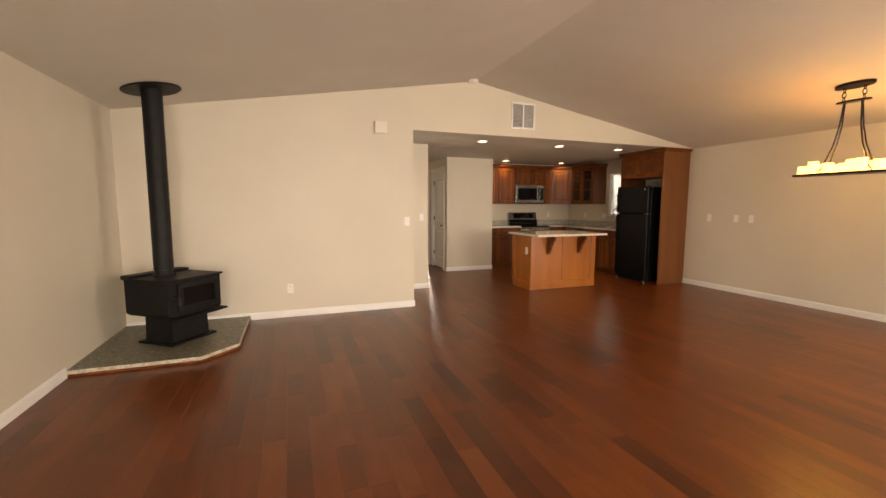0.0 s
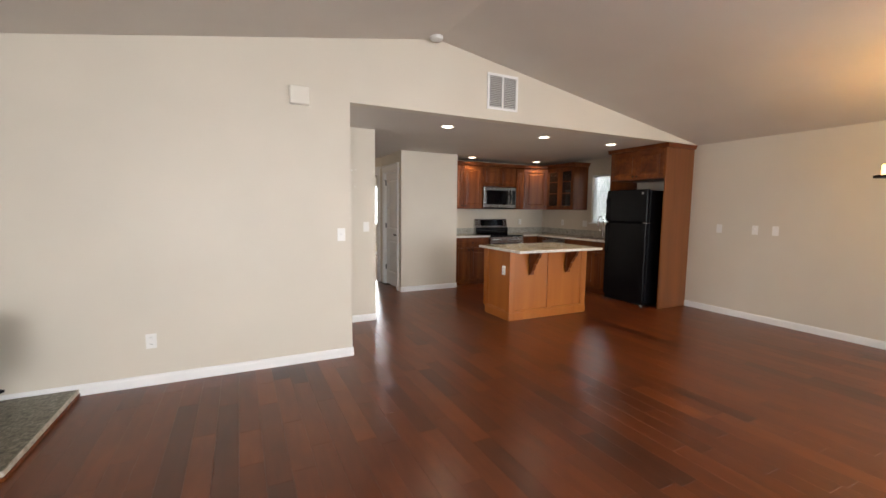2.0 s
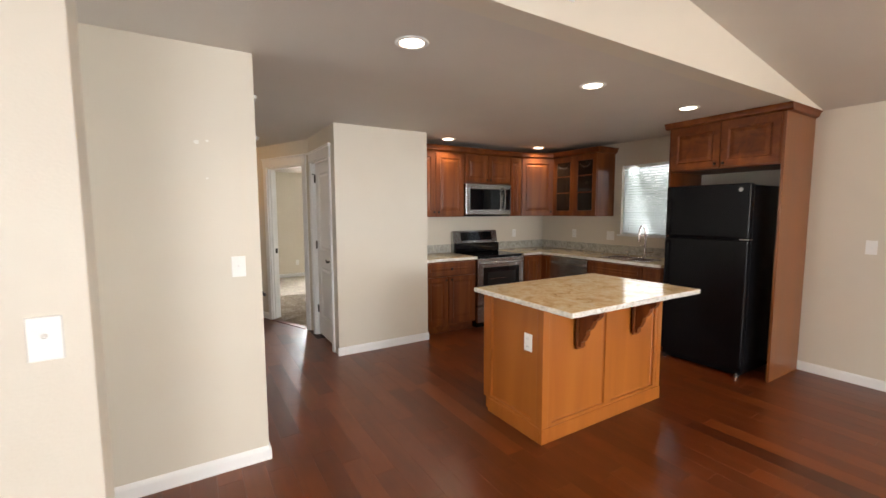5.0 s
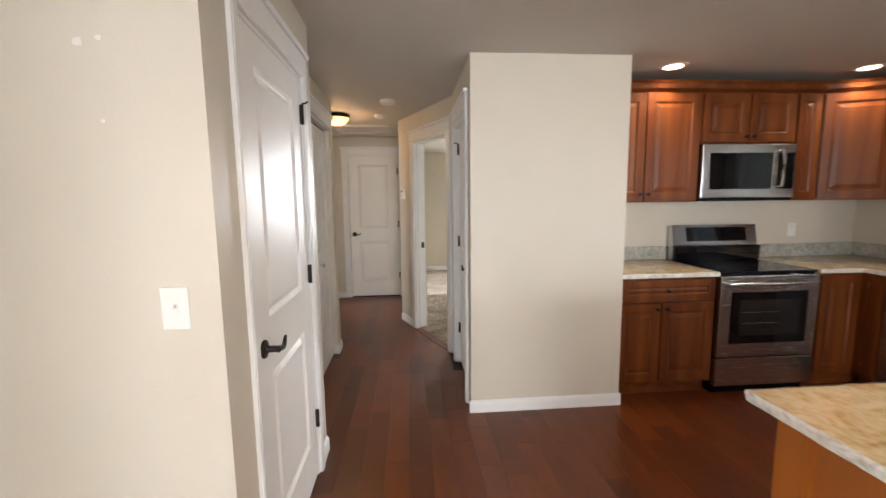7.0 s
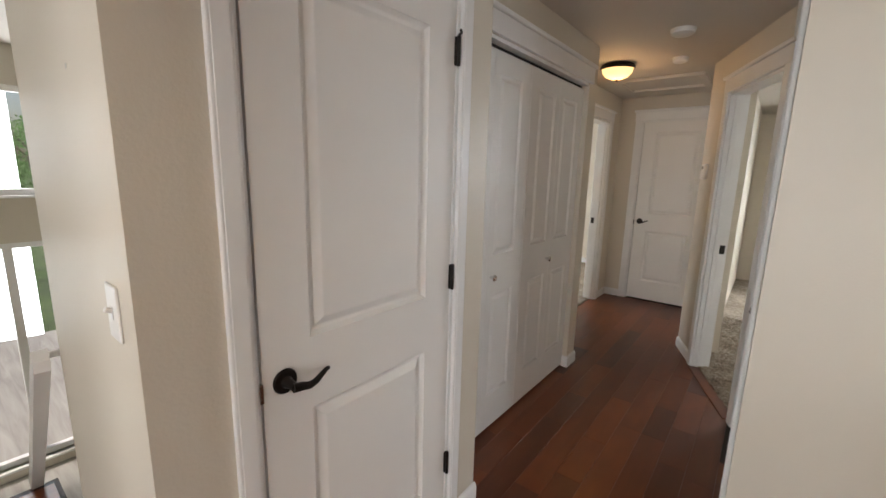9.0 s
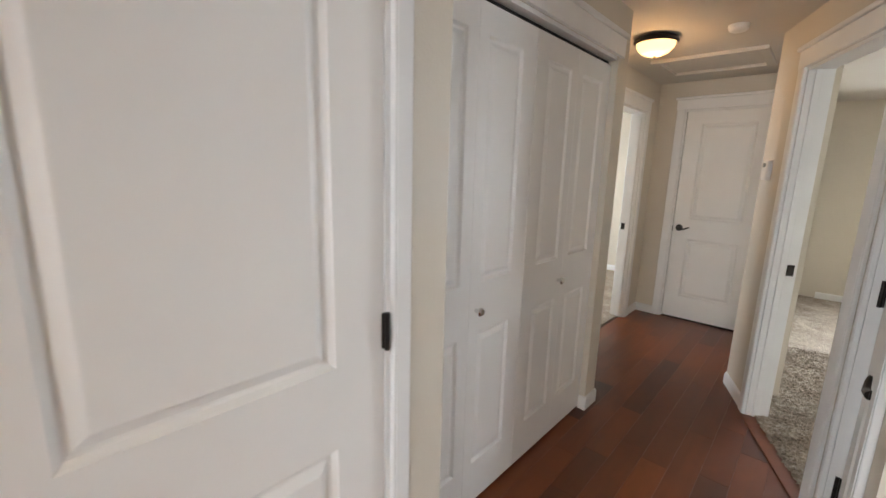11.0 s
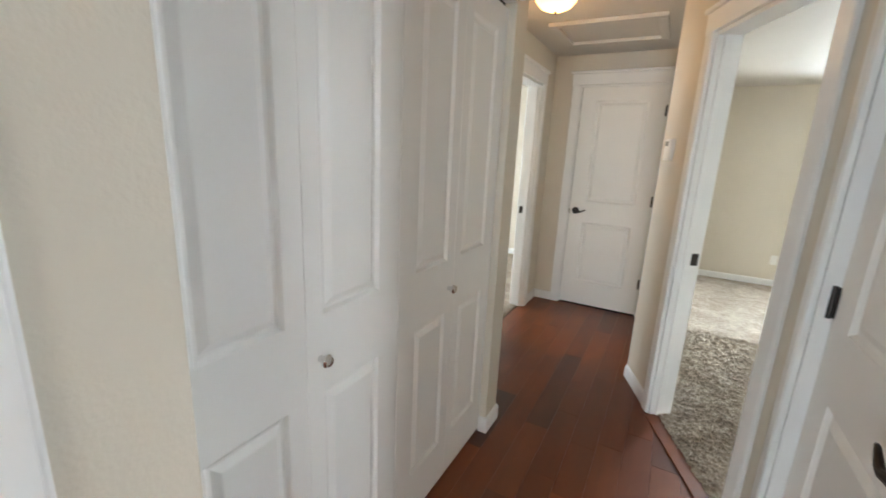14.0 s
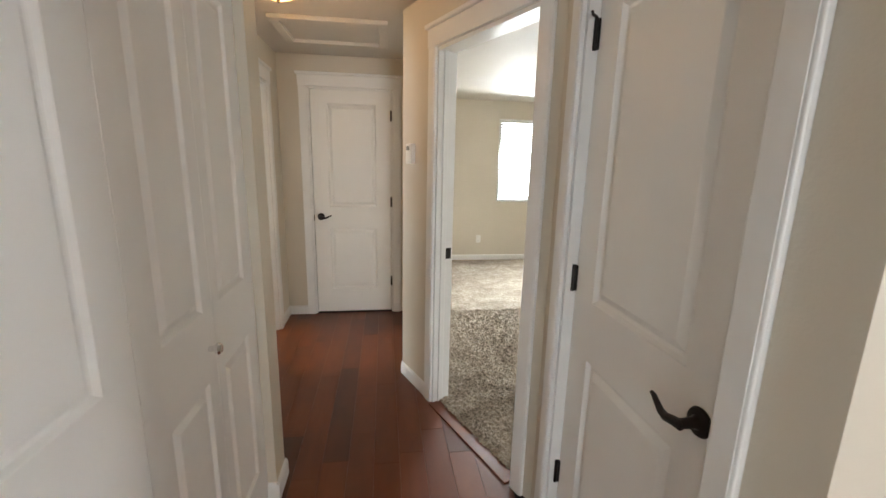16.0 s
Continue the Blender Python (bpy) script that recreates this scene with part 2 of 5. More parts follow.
CANGLOW = glow("lit_downlight", (1.0, 0.88, 0.72), 9.0)
DOME = glow("lit_glass_bowl", (1.0, 0.66, 0.30), 1.7)
GLASS = clear_glass("window_glass")
SMOKED = paint("cabinet_glass", (0.02, 0.014, 0.01), 0.06, var=0.2, bump=0.0)
SLAT = paint("white_blind_slat", (0.85, 0.86, 0.86), 0.4, var=0.02, bump=0.0)
_st = SLAT.node_tree
_tr = _st.nodes.new("ShaderNodeBsdfTranslucent")
_tr.inputs[0].default_value = (0.8, 0.84, 0.84, 1)
_mx = _st.nodes.new("ShaderNodeMixShader")
_mx.inputs[0].default_value = 0.45
_st.links.new(_st.nodes["Principled BSDF"].outputs[0], _mx.inputs[1])
_st.links.new(_tr.outputs[0], _mx.inputs[2])
_st.links.new(_mx.outputs[0], _st.nodes["Material Output"].inputs[0])
FLOORA = plank_wood("red_brown_plank", "object")
FLOORB = plank_wood("red_brown_plank_joined", "island")
SUBFLOOR = paint("dark_joint", (0.018, 0.006, 0.004), 0.6)
GRASS = paint("lawn", (0.07, 0.11, 0.035), 0.9, var=0.4, scale=2.0, bump=0.8, bscale=30, dist=0.05)
LEAF = paint("foliage", (0.1, 0.2, 0.05), 0.6, var=0.5, scale=2.0, bump=0.1)
BARK = paint("bark", (0.09, 0.065, 0.045), 0.9, var=0.4, scale=8, bump=0.8, bscale=25, dist=0.02)
SIDING = paint("exterior_siding", (0.45, 0.43, 0.4), 0.8)
DECK = wood("weathered_decking", (0.2, 0.18, 0.16), (0.34, 0.32, 0.29), (0.45, 0.43, 0.4), 0.7, "x")

# ---- mesh helpers ----


def bx(bm, x0, x1, y0, y1, z0, z1, bev=0.0, seg=2):
    """Adds a box; bev rounds its edges."""
    vs = [bm.verts.new((x, y, z)) for x in (x0, x1) for y in (y0, y1) for z in (z0, z1)]
    fs = [bm.faces.new([vs[i] for i in f]) for f in ((0, 1, 3, 2), (4, 6, 7, 5), (0, 4, 5, 1), (2, 3, 7, 6), (0, 2, 6, 4), (1, 5, 7, 3))]
    if bev:
        edges = list({e for f in fs for e in f.edges})
        bmesh.ops.bevel(bm, geom=edges, offset=bev, segments=seg, affect="EDGES", profile=0.5)
    return bm


def box(x0, x1, y0, y1, z0, z1, bev=0.0, seg=2):
    return bx(bmesh.new(), x0, x1, y0, y1, z0, z1, bev, seg)


def lathe(profile, segs=28, bm=None, at=(0, 0, 0)):
    """A round thing from (radius, height) pairs."""
    bm = bm or bmesh.new()
    rings = []
    for r, z in profile:
        if r < 1e-5:
            rings.append([bm.verts.new((at[0], at[1], at[2] + z))])
        else:
            rings.append([bm.verts.new((at[0] + r * math.cos(2 * math.pi * k / segs), at[1] + r * math.sin(2 * math.pi * k / segs), at[2] + z)) for k in range(segs)])
    for a, b in zip(rings, rings[1:]):
        for k in range(segs):
            j = (k + 1) % segs
            vs = [a[k % len(a)], a[j % len(a)], b[j % len(b)], b[k % len(b)]]
            vs = list(dict.fromkeys(vs))
            if len(vs) > 2:
                bm.faces.new(vs)
    return bm


def tube(points, r, segs=10, bm=None, taper=1.0):
    """A round bar along points."""
    bm = bm or bmesh.new()
    pts = [Vector(p) for p in points]
    rings = []
    for i, p in enumerate(pts):
        d = (pts[min(i + 1, len(pts) - 1)] - pts[max(i - 1, 0)]).normalized()
        q = d.to_track_quat("Z", "Y")
        rr = r * (1 + (taper - 1) * i / max(1, len(pts) - 1))
        rings.append([bm.verts.new(p + q @ Vector((rr * math.cos(2 * math.pi * k / segs), rr * math.sin(2 * math.pi * k / segs), 0))) for k in range(segs)])
    for a, b in zip(rings, rings[1:]):
        for k in range(segs):
            bm.faces.new((a[k], a[(k + 1) % segs], b[(k + 1) % segs], b[k]))
    bm.faces.new(rings[0][::-1])
    bm.faces.new(rings[-1])
    return bm


def prism(poly, z0, z1, bm=None, axes="xyz"):
    """A flat outline pulled from z0 to z1; axes says which way the outline lies."""
    bm = bm or bmesh.new()

    def at(p, h):
        d = dict(zip(axes, (p[0], p[1], h)))
        return (d["x"], d["y"], d["z"])
    lo = [bm.verts.new(at(p, z0)) for p in poly]
    hi = [bm.verts.new(at(p, z1)) for p in poly]
    bm.faces.new(lo[::-1])
    bm.faces.new(hi)
    n = len(poly)
    for k in range(n):
        bm.faces.new((lo[k], lo[(k + 1) % n], hi[(k + 1) % n], hi[k]))
    bmesh.ops.recalc_face_normals(bm, faces=bm.faces)
    return bm


def panel_face(w, h, t, panels, profile, both=True, bm=None):
    """A slab in x (0..w), z (0..h), front at y=0, back at y=t, with moulded panels (x0, x1, z0, z1) on its faces.
    profile: (inset, depth) rings from the panel's rim inwards."""
    bm = bm or bmesh.new()
    xs = sorted({0, w, *[p[0] for p in panels], *[p[1] for p in panels]})
    zs = sorted({0, h, *[p[2] for p in panels], *[p[3] for p in panels]})

    def side(y, s):
        for a, b in zip(xs, xs[1:]):
            for c, d in zip(zs, zs[1:]):
                mx, mz = (a + b) / 2, (c + d) / 2
                if any(p[0] < mx < p[1] and p[2] < mz < p[3] for p in panels):
                    continue
                bm.faces.new([bm.verts.new(v) for v in ((a, y, c), (b, y, c), (b, y, d), (a, y, d))])
        for p in panels:
            prev = None
            for ins, dep in [(0, 0), *profile]:
                ring = [bm.verts.new((x, y + s * dep, z)) for x, z in ((p[0] + ins, p[2] + ins), (p[1] - ins, p[2] + ins), (p[1] - ins, p[3] - ins), (p[0] + ins, p[3] - ins))]
                if prev:
                    for k in range(4):
                        bm.faces.new((prev[k], prev[(k + 1) % 4], ring[(k + 1) % 4], ring[k]))
                prev = ring
            bm.faces.new(prev)
    side(0, 1)
    if both:
        side(t, -1)
    else:
        bm.faces.new([bm.verts.new(v) for v in ((0, t, 0), (w, t, 0), (w, t, h), (0, t, h))])
    for a, b in (((0, 0), (0, h)), ((w, 0), (w, h)), ((0, 0), (w, 0)), ((0, h), (w, h))):
        bm.faces.new([bm.verts.new(v) for v in ((a[0], 0, a[1]), (b[0], 0, b[1]), (b[0], t, b[1]), (a[0], t, a[1]))])
    bmesh.ops.remove_doubles(bm, verts=bm.verts, dist=1e-5)
    bmesh.ops.recalc_face_normals(bm, faces=bm.faces)
    return bm


def mesh_of(name, bm, material, smooth=False):
    me = bpy.data.meshes.new(name)
    bm.to_mesh(me)
    bm.free()
    me.materials.append(material)
    if smooth:
        me.shade_smooth()
        me.set_sharp_from_angle(angle=radians(35))
    return me


def part(name, bm, material, parent=None, label="", at=None, smooth=False):
    """Links a bmesh as one mesh object under a thing or part."""
    ob = new(name, mesh_of(name, bm, material, smooth))
    ob.parent = parent
    if at is not None:
        ob.matrix_local = at
    return tagged(ob, label)


def thing(name, label, category, at=(0, 0, 0), turn=0, group="", kind=""):
    """An empty at a thing's base."""
    ob = new(name)
    ob.empty_display_size = 0.05
    ob.matrix_world = pose(*at, 0, 0, turn)
    return tagged(ob, label, category, group, kind)


def solid(name, bm, material, label="", category="", kind="structure", smooth=False):
    return tagged(new(name, mesh_of(name, bm, material, smooth)), label, category, "", kind)


def wall_cells(a0, a1, z0, z1, holes):
    """Rectangles that fill a wall but for its holes."""
    xs = sorted({a0, a1, *[h[0] for h in holes], *[h[1] for h in holes]})
    out = []
    for a, b in zip(xs, xs[1:]):
        cuts = sorted((h[2], h[3]) for h in holes if h[0] < (a + b) / 2 < h[1])
        z = z0
        for c, d in cuts:
            if c > z:
                out.append((a, b, z, c))
            z = d
        if z < z1:
            out.append((a, b, z, z1))
    return out


def wall_along_x(name, x0, x1, y0, y1, z0, z1, holes=(), label="", m=None):
    bm = bmesh.new()
    for a, b, c, d in wall_cells(x0, x1, z0, z1, holes):
        bx(bm, a, b, y0, y1, c, d)
    return solid(name, bm, m or WALL, label, "wall")


def wall_along_y(name, x0, x1, y0, y1, z0, z1, holes=(), label="", m=None):
    bm = bmesh.new()
    for a, b, c, d in wall_cells(y0, y1, z0, z1, holes):
        bx(bm, x0, x1, a, b, c, d)
    return solid(name, bm, m or WALL, label, "wall")


# ---- plan ----
XL, XR = -0.935, 7.352      # living room side walls
YB = 5.693                   # wall between living room and kitchen
KC = 2.35                   # kitchen and hall ceiling
RIDGE_X, RIDGE_Z = 3.2, 3.05
XE = 2.325                  # end of the stove wall
YS, XS = 6.832, 2.903        # corner by the closet door
BLX0, BLX1, BLY = 3.808, 4.852, 8.35
YK = 9.05                   # kitchen back wall
XC = 2.715                  # closet front wall
XF = 2.28                   # wall with the far bedroom's opening
YE = 11.865                 # end of the hall
D0, D1 = Vector((3.83, 9.385, 0)), Vector((3.309, 10.64, 0))
CREAM = "cream painted wall with faint orange-peel texture"

# floor bases
floor_main = solid("floor", box(XL - 0.1, XR + 0.1, REAR - 0.1, YB + 0.13, -0.2, -0.012), SUBFLOOR, "dark underlay below the wooden planks", "floor")
solid("floor_entry", box(1.3, XR + 0.1, YB + 0.13, YS + 0.02, -0.2, -0.012), SUBFLOOR, "dark underlay below the wooden planks", "floor")
solid("floor_hall", box(2.06, XR + 0.1, YS + 0.02, 9.84, -0.2, -0.012), SUBFLOOR, "dark underlay below the hall planks", "floor")
solid("floor_hall_end", box(2.2, 3.9, 9.84, YE + 0.45, -0.2, -0.012), SUBFLOOR, "dark underlay below the hall planks", "floor")

# living room shell
bm = prism([(XL, 0), (XE, 0), (XE, KC), (XR, KC), (XR, KC + 0.012), (RIDGE_X, RIDGE_Z), (XL, KC)], YB, YB + 0.13, axes="xzy")
solid("wall_north", bm, WALL, CREAM + " under a gabled ceiling", "wall")
SLOPE_L, SLOPE_R = (RIDGE_Z - KC) / (RIDGE_X - XL), (RIDGE_Z - KC) / (XR - RIDGE_X)
rear_holes = [(-0.6, 1.7, 0.05, 2.1), (3.6, 5.6, 0.85, 2.05)]
bm = bmesh.new()
for a, b, c, d in wall_cells(XL - 0.12, XR + 0.12, 0, 2.3, rear_holes):
    bx(bm, a, b, REAR - 0.12, REAR, c, d)
prism([(XL - 0.12, 2.3), (XR + 0.12, 2.3), (XR + 0.12, KC), (RIDGE_X, RIDGE_Z + 0.02), (XL - 0.12, KC)], REAR - 0.12, REAR, bm, axes="xzy")
solid("wall_south", bm, WALL, CREAM + " with window openings", "wall")
wall_along_y("wall_west", XL - 0.12, XL, REAR, YB + 0.13, 0, KC + 0.02, (), CREAM)
wall_along_y("wall_east", XR, XR + 0.12, REAR, YK + 0.12, 0, KC + 0.02, [(6.86, 7.655, 1.175, 2.055), (-0.4, 1.6, 0.05, 2.1)], CREAM)
solid("ceiling", prism([(XL - 0.12, KC - SLOPE_L * 0.12), (RIDGE_X, RIDGE_Z), (RIDGE_X, RIDGE_Z + 0.15), (XL - 0.12, KC + 0.15)], REAR - 0.12, YB, axes="xzy"), CEIL, "sloping off-white textured ceiling", "ceiling")
solid("ceiling_east_slope", prism([(XR + 0.12, KC - SLOPE_R * 0.12), (RIDGE_X, RIDGE_Z), (RIDGE_X, RIDGE_Z + 0.15), (XR + 0.12, KC + 0.15)], REAR - 0.12, YB, axes="xzy"), CEIL, "sloping off-white textured ceiling", "ceiling")
# flat ceilings
solid("ceiling_kitchen", box(XL - 0.12, XR + 0.12, YB + 0.13, 14.2, KC, KC + 0.12), CEIL, "flat off-white textured ceiling", "ceiling")

# kitchen, hall and bedroom walls
wall_along_x("wall_kitchen_back", BLX1 - 0.1, XR, YK, YK + 0.12, 0, KC, (), CREAM)
wall_along_x("wall_stub", 2.06, XS, YS, YS + 0.11, 0, KC, (), CREAM)
wall_along_y("wall_closet_side", XS - 0.12, XS, YS + 0.11, 8.01, 0, KC, [(7.04, 7.815, -0.01, 2.045)], CREAM)
wall_along_y("wall_bifold", XC - 0.12, XC, 8.01, 9.71, 0, KC, [(8.013, 9.567, -0.01, 2.085)], CREAM)
wall_along_x("wall_bifold_end", XF, XC - 0.12, 9.61, 9.71, 0, KC, (), CREAM)
wall_along_y("wall_far_room", XF - 0.12, XF, 9.61, YE + 0.1, 0, KC, [(10.73, 11.50, -0.01, 2.05)], CREAM)
wall_along_x("wall_hall_end", XF, 3.42, YE, YE + 0.12, 0, KC, [(2.525, 3.275, -0.01, 2.09)], CREAM)
wall_along_x("wall_hall_closet_back", XF, 3.42, YE + 0.35, YE + 0.45, 0, KC, (), CREAM)
wall_along_y("wall_hall_east", 3.42, 3.54, 10.68, 14.0, 0, KC, (), CREAM)
wall_along_x("wall_pantry_front", BLX0, BLX1, BLY, BLY + 0.1, 0, KC, (), CREAM)
wall_along_y("wall_pantry_hall", BLX0, BLX0 + 0.1, BLY + 0.1, 9.385, 0, KC, [(8.54, 9.25, -0.01, 2.05)], CREAM)
wall_along_y("wall_pantry_kitchen", BLX1 - 0.1, BLX1, BLY + 0.1, YK, 0, KC, (), CREAM)
wall_along_x("wall_pantry_back", BLX0 + 0.1, 7.5, YK + 0.25, YK + 0.35, 0, KC, (), CREAM)
wall_along_x("wall_entry", XL - 0.12, 2.06, 8.2, 8.32, -1.3, KC, (), CREAM)
wall_along_y("wall_entry_closet", 2.06, 2.16, YS + 0.11, 9.84, -1.3, KC, (), CREAM)
wall_along_y("wall_entry_west", XL - 0.12, XL, YB + 0.13, 8.2, -1.3, KC, [(6.1, 7.9, 1.2, 2.05), (6.1, 7.9, -1.1, 0.82)], CREAM)
# diagonal wall with the bedroom opening
DL = (D1 - D0).length
DANG = math.degrees(math.atan2(D1.y - D0.y, D1.x - D0.x))
diag = thing("wall_diagonal", CREAM + " set at an angle", "wall", (D0.x, D0.y, 0), DANG, kind="structure")
bm = bmesh.new()
for a, b, c, d in wall_cells(0, DL, 0, KC, [(0.15, 0.935, -0.01, 2.06)]):
    bx(bm, a, b, -0.11, 0, c, d)
part("wall_body", bm, WALL, diag)
part("threshold", box(0.172, 0.915, -0.05, 0.03, -0.004, 0.0075, 0.004), FLOORB, diag, "red-brown wooden threshold strip")
part("wall_return", box(DL - 0.11, DL, -0.28, -0.11, 0, KC), WALL, diag)
# bedroom shell
wall_along_x("wall_bedroom_north", 3.54, 7.5, 14.0, 14.12, 0, KC, [(4.86, 5.66, 0.9, 2.1)], CREAM)
wall_along_y("wall_bedroom_east", 7.4, 7.52, YK + 0.35, 14.0, 0, KC, (), CREAM)
wall_along_x("wall_far_north", -1.5, XF - 0.12, 13.5, 13.62, 0, KC, (), CREAM)
wall_along_y("wall_far_west", -1.62, -1.5, 8.32, 13.62, 0, KC, [(10.6, 12.0, 0.9, 2.1)], CREAM)
wall_along_y("wall_far_east", XF - 0.12, XF, YE + 0.1, 13.5, 0, KC, (), CREAM)
wall_along_x("wall_far_south", -1.5, 2.06, 8.32, 8.42, 0, KC, (), CREAM)
solid("carpet_bedroom", prism([(3.54, 14), (3.54, 10.65), (3.40, 10.47), (3.8305, 9.436), (3.9, 9.40), (7.4, 9.40), (7.4, 14)], -0.02, 0.006), CARPET, "mottled beige cut-pile carpet", "carpet")
solid("carpet_far_room", box(-1.5, XF - 0.06, 8.42, 13.5, -0.02, 0.006), CARPET, "mottled grey-beige cut-pile carpet", "carpet")
# tufts of the carpet nearest to the doorway
rnd = random.Random(21)
nx_, ny_ = 110, 190
cs = 0.0125
verts, faces = [], []
un = (D1 - D0).normalized()
side_v = Vector((un.y, -un.x, 0))
for j in range(ny_ + 1):
    for i in range(nx_ + 1):
        x, y = 3.42 + i * cs, 9.42 + j * cs
        verts.append((x + rnd.uniform(-0.005, 0.005), y + rnd.uniform(-0.005, 0.005), 0.008 + rnd.random() ** 2 * 0.016))
for j in range(ny_):
    for i in range(nx_):
        c = Vector((3.42 + i * cs, 9.42 + j * cs, 0))
        if (c - D0).dot(side_v) > 0.03 and (c.y < 10.6 or c.x > 3.56):
            a = j * (nx_ + 1) + i
            faces.append((a, a + 1, a + nx_ + 2, a + nx_ + 1))
me = bpy.data.meshes.new("carpet_tufts")
me.from_pydata(verts, [], faces)
me.materials.append(CARPET)
tagged(new("carpet_tufts", me), "uneven beige carpet pile near the doorway", "carpet", "", "stuff")
solid("landing", box(XL, 2.06, YB + 0.13, 8.2, -1.3, -1.2), DECK, "pale wooden lower entry landing", "floor")

# ---- trim, doors ----
DOOR_PROFILE = [(0.003, 0.004), (0.012, 0.012), (0.017, 0.0135), (0.022, 0.0135), (0.043, 0.003), (0.046, 0.0022)]


def spin(bm, m):
    bmesh.ops.transform(bm, matrix=m, verts=bm.verts)
    return bm


def casing(parent, w, h, depth, legs=True, leg=0.07):
    """White flat casing round an opening 0..w, h high, with a capped head and a jamb lining."""
    l0, l1 = leg if isinstance(leg, tuple) else (leg, leg)
    for a, b in ((-l0, 0.005), (w - 0.005, w + l1)) if legs else ():
        part("casing", box(a, b, -0.017, 0, 0, h, 0.004), TRIM, parent)
        part("casing_bead", box(a + 0.008, b - 0.008, -0.0195, -0.0172, 0, h, 0.001, 1), TRIM, parent)
    a, b = -l0, w + l1
    part("head_casing", box(a - 0.006, b + 0.006, -0.02, 0, h, h + 0.095, 0.004), TRIM, parent)
    part("cap", box(a - 0.022, b + 0.022, -0.034, 0, h + 0.095, h + 0.12, 0.008, 3), TRIM, parent)
    for x in (0.0, w - 0.018) if legs else ():
        part("jamb", box(x, x + 0.018, 0, depth, 0, h), TRIM, parent)
    part("head_jamb", box(0.018, w - 0.018, 0.001, depth, h - 0.018, h), TRIM, parent)


def lever(parent, x, z, way, y=0.0):
    """Bronze lever: rose, neck and a wavy arm that points along way (+1 or -1) in x."""
    rose = part("door_lever", spin(lathe([(0, 0), (0.031, 0), (0.033, 0.004), (0.03, 0.009), (0.016, 0.012), (0.012, 0.02), (0.011, 0.052), (0, 0.054)], 24), pose(x, y, z, 90)), BRONZE, parent, "dark oil-rubbed bronze lever handle", smooth=True)
    pts = [(x - way * 0.006, y - 0.05, z), (x + way * 0.018, y - 0.053, z - 0.003), (x + way * 0.036, y - 0.054, z - 0.008), (x + way * 0.055, y - 0.053, z - 0.005), (x + way * 0.073, y - 0.051, z + 0.005), (x + way * 0.09, y - 0.048, z + 0.013), (x + way * 0.1, y - 0.046, z + 0.013)]
    part("lever_arm", tube(pts, 0.012, 10, taper=0.4), BRONZE, rose, smooth=True)


def hinge(parent, x, z, stop=0, y=0.0):
    h = part("hinge", tube([(x, y - 0.009, z - 0.047), (x, y - 0.009, z + 0.047)], 0.0065, 10), BRONZE, parent, "dark bronze butt hinge", smooth=True)
    part("hinge_leaf", box(x - 0.008, x + 0.008, y - 0.003, y + 0.003, z - 0.045, z + 0.045, 0.001, 1), BRONZE, h)
    if stop:
        part("hinge_stop", tube([(x, y - 0.01, z + 0.05), (x + stop * 0.012, y - 0.028, z + 0.05), (x + stop * 0.035, y - 0.042, z + 0.05)], 0.0045, 8), BRONZE, h, smooth=True)


def panel_door(name, label, at, turn, w, h, depth, hinge_side, stop=0, leg=0.07, inset=0.003):
    """A two-panel moulded door in its cased opening; hinge_side 0: at x = 0, 1: at x = w."""
    d = thing(name, label, "door", at, turn, kind="structure")
    casing(d, w, h, depth, True, leg)
    g = 0.0205
    lw, lh = w - 2 * g, h - 0.038
    st = 0.135 if lw > 0.68 else 0.12
    zs = [(0.225, 0.82), (1.02, lh - 0.115)]
    leaf = part("door_leaf", panel_face(lw - 0.005, lh, 0.035, [(st, lw - 0.005 - st, *z) for z in zs], DOOR_PROFILE), DOORP, d, at=pose(g + (0.005 if hinge_side else 0.0), inset, 0.018))
    hx = g if hinge_side == 0 else w - g
    for k, z in enumerate((0.32, 1.09, 1.865)):
        hinge(d, hx, z, stop if k == 2 else 0, inset - 0.003)
    lx = w - g - 0.062 if hinge_side == 0 else g + 0.062
    lever(d, lx, 0.947, -1 if hinge_side == 0 else 1, inset)
    ex = w - g if hinge_side == 0 else g
    part("latch_plate", box(ex - 0.004, ex + 0.006, inset - 0.004, inset + 0.02, 0.91, 0.96, 0.001, 1), STEEL, d)
    part("threshold_gap", box(0.02, w - 0.02, inset + 0.03, depth, 0.0, 0.006), DARKGAP, d)
    return d


panel_door("door_1", "closed white two-panel closet door with bronze lever", (XS, 7.04, 0), 90, 0.775, 2.045, 0.12, 1, stop=-1, leg=(0.05, 0.052))
panel_door("door_2", "closed white two-panel pantry door with bronze lever", (BLX0, 9.25, 0), -90, 0.71, 2.05, 0.1, 0, stop=1, leg=0.065, inset=0.038)
panel_door("door_3", "closed white two-panel door at the end of the hall", (2.525, YE, 0), 0, 0.75, 2.09, 0.12, 1)


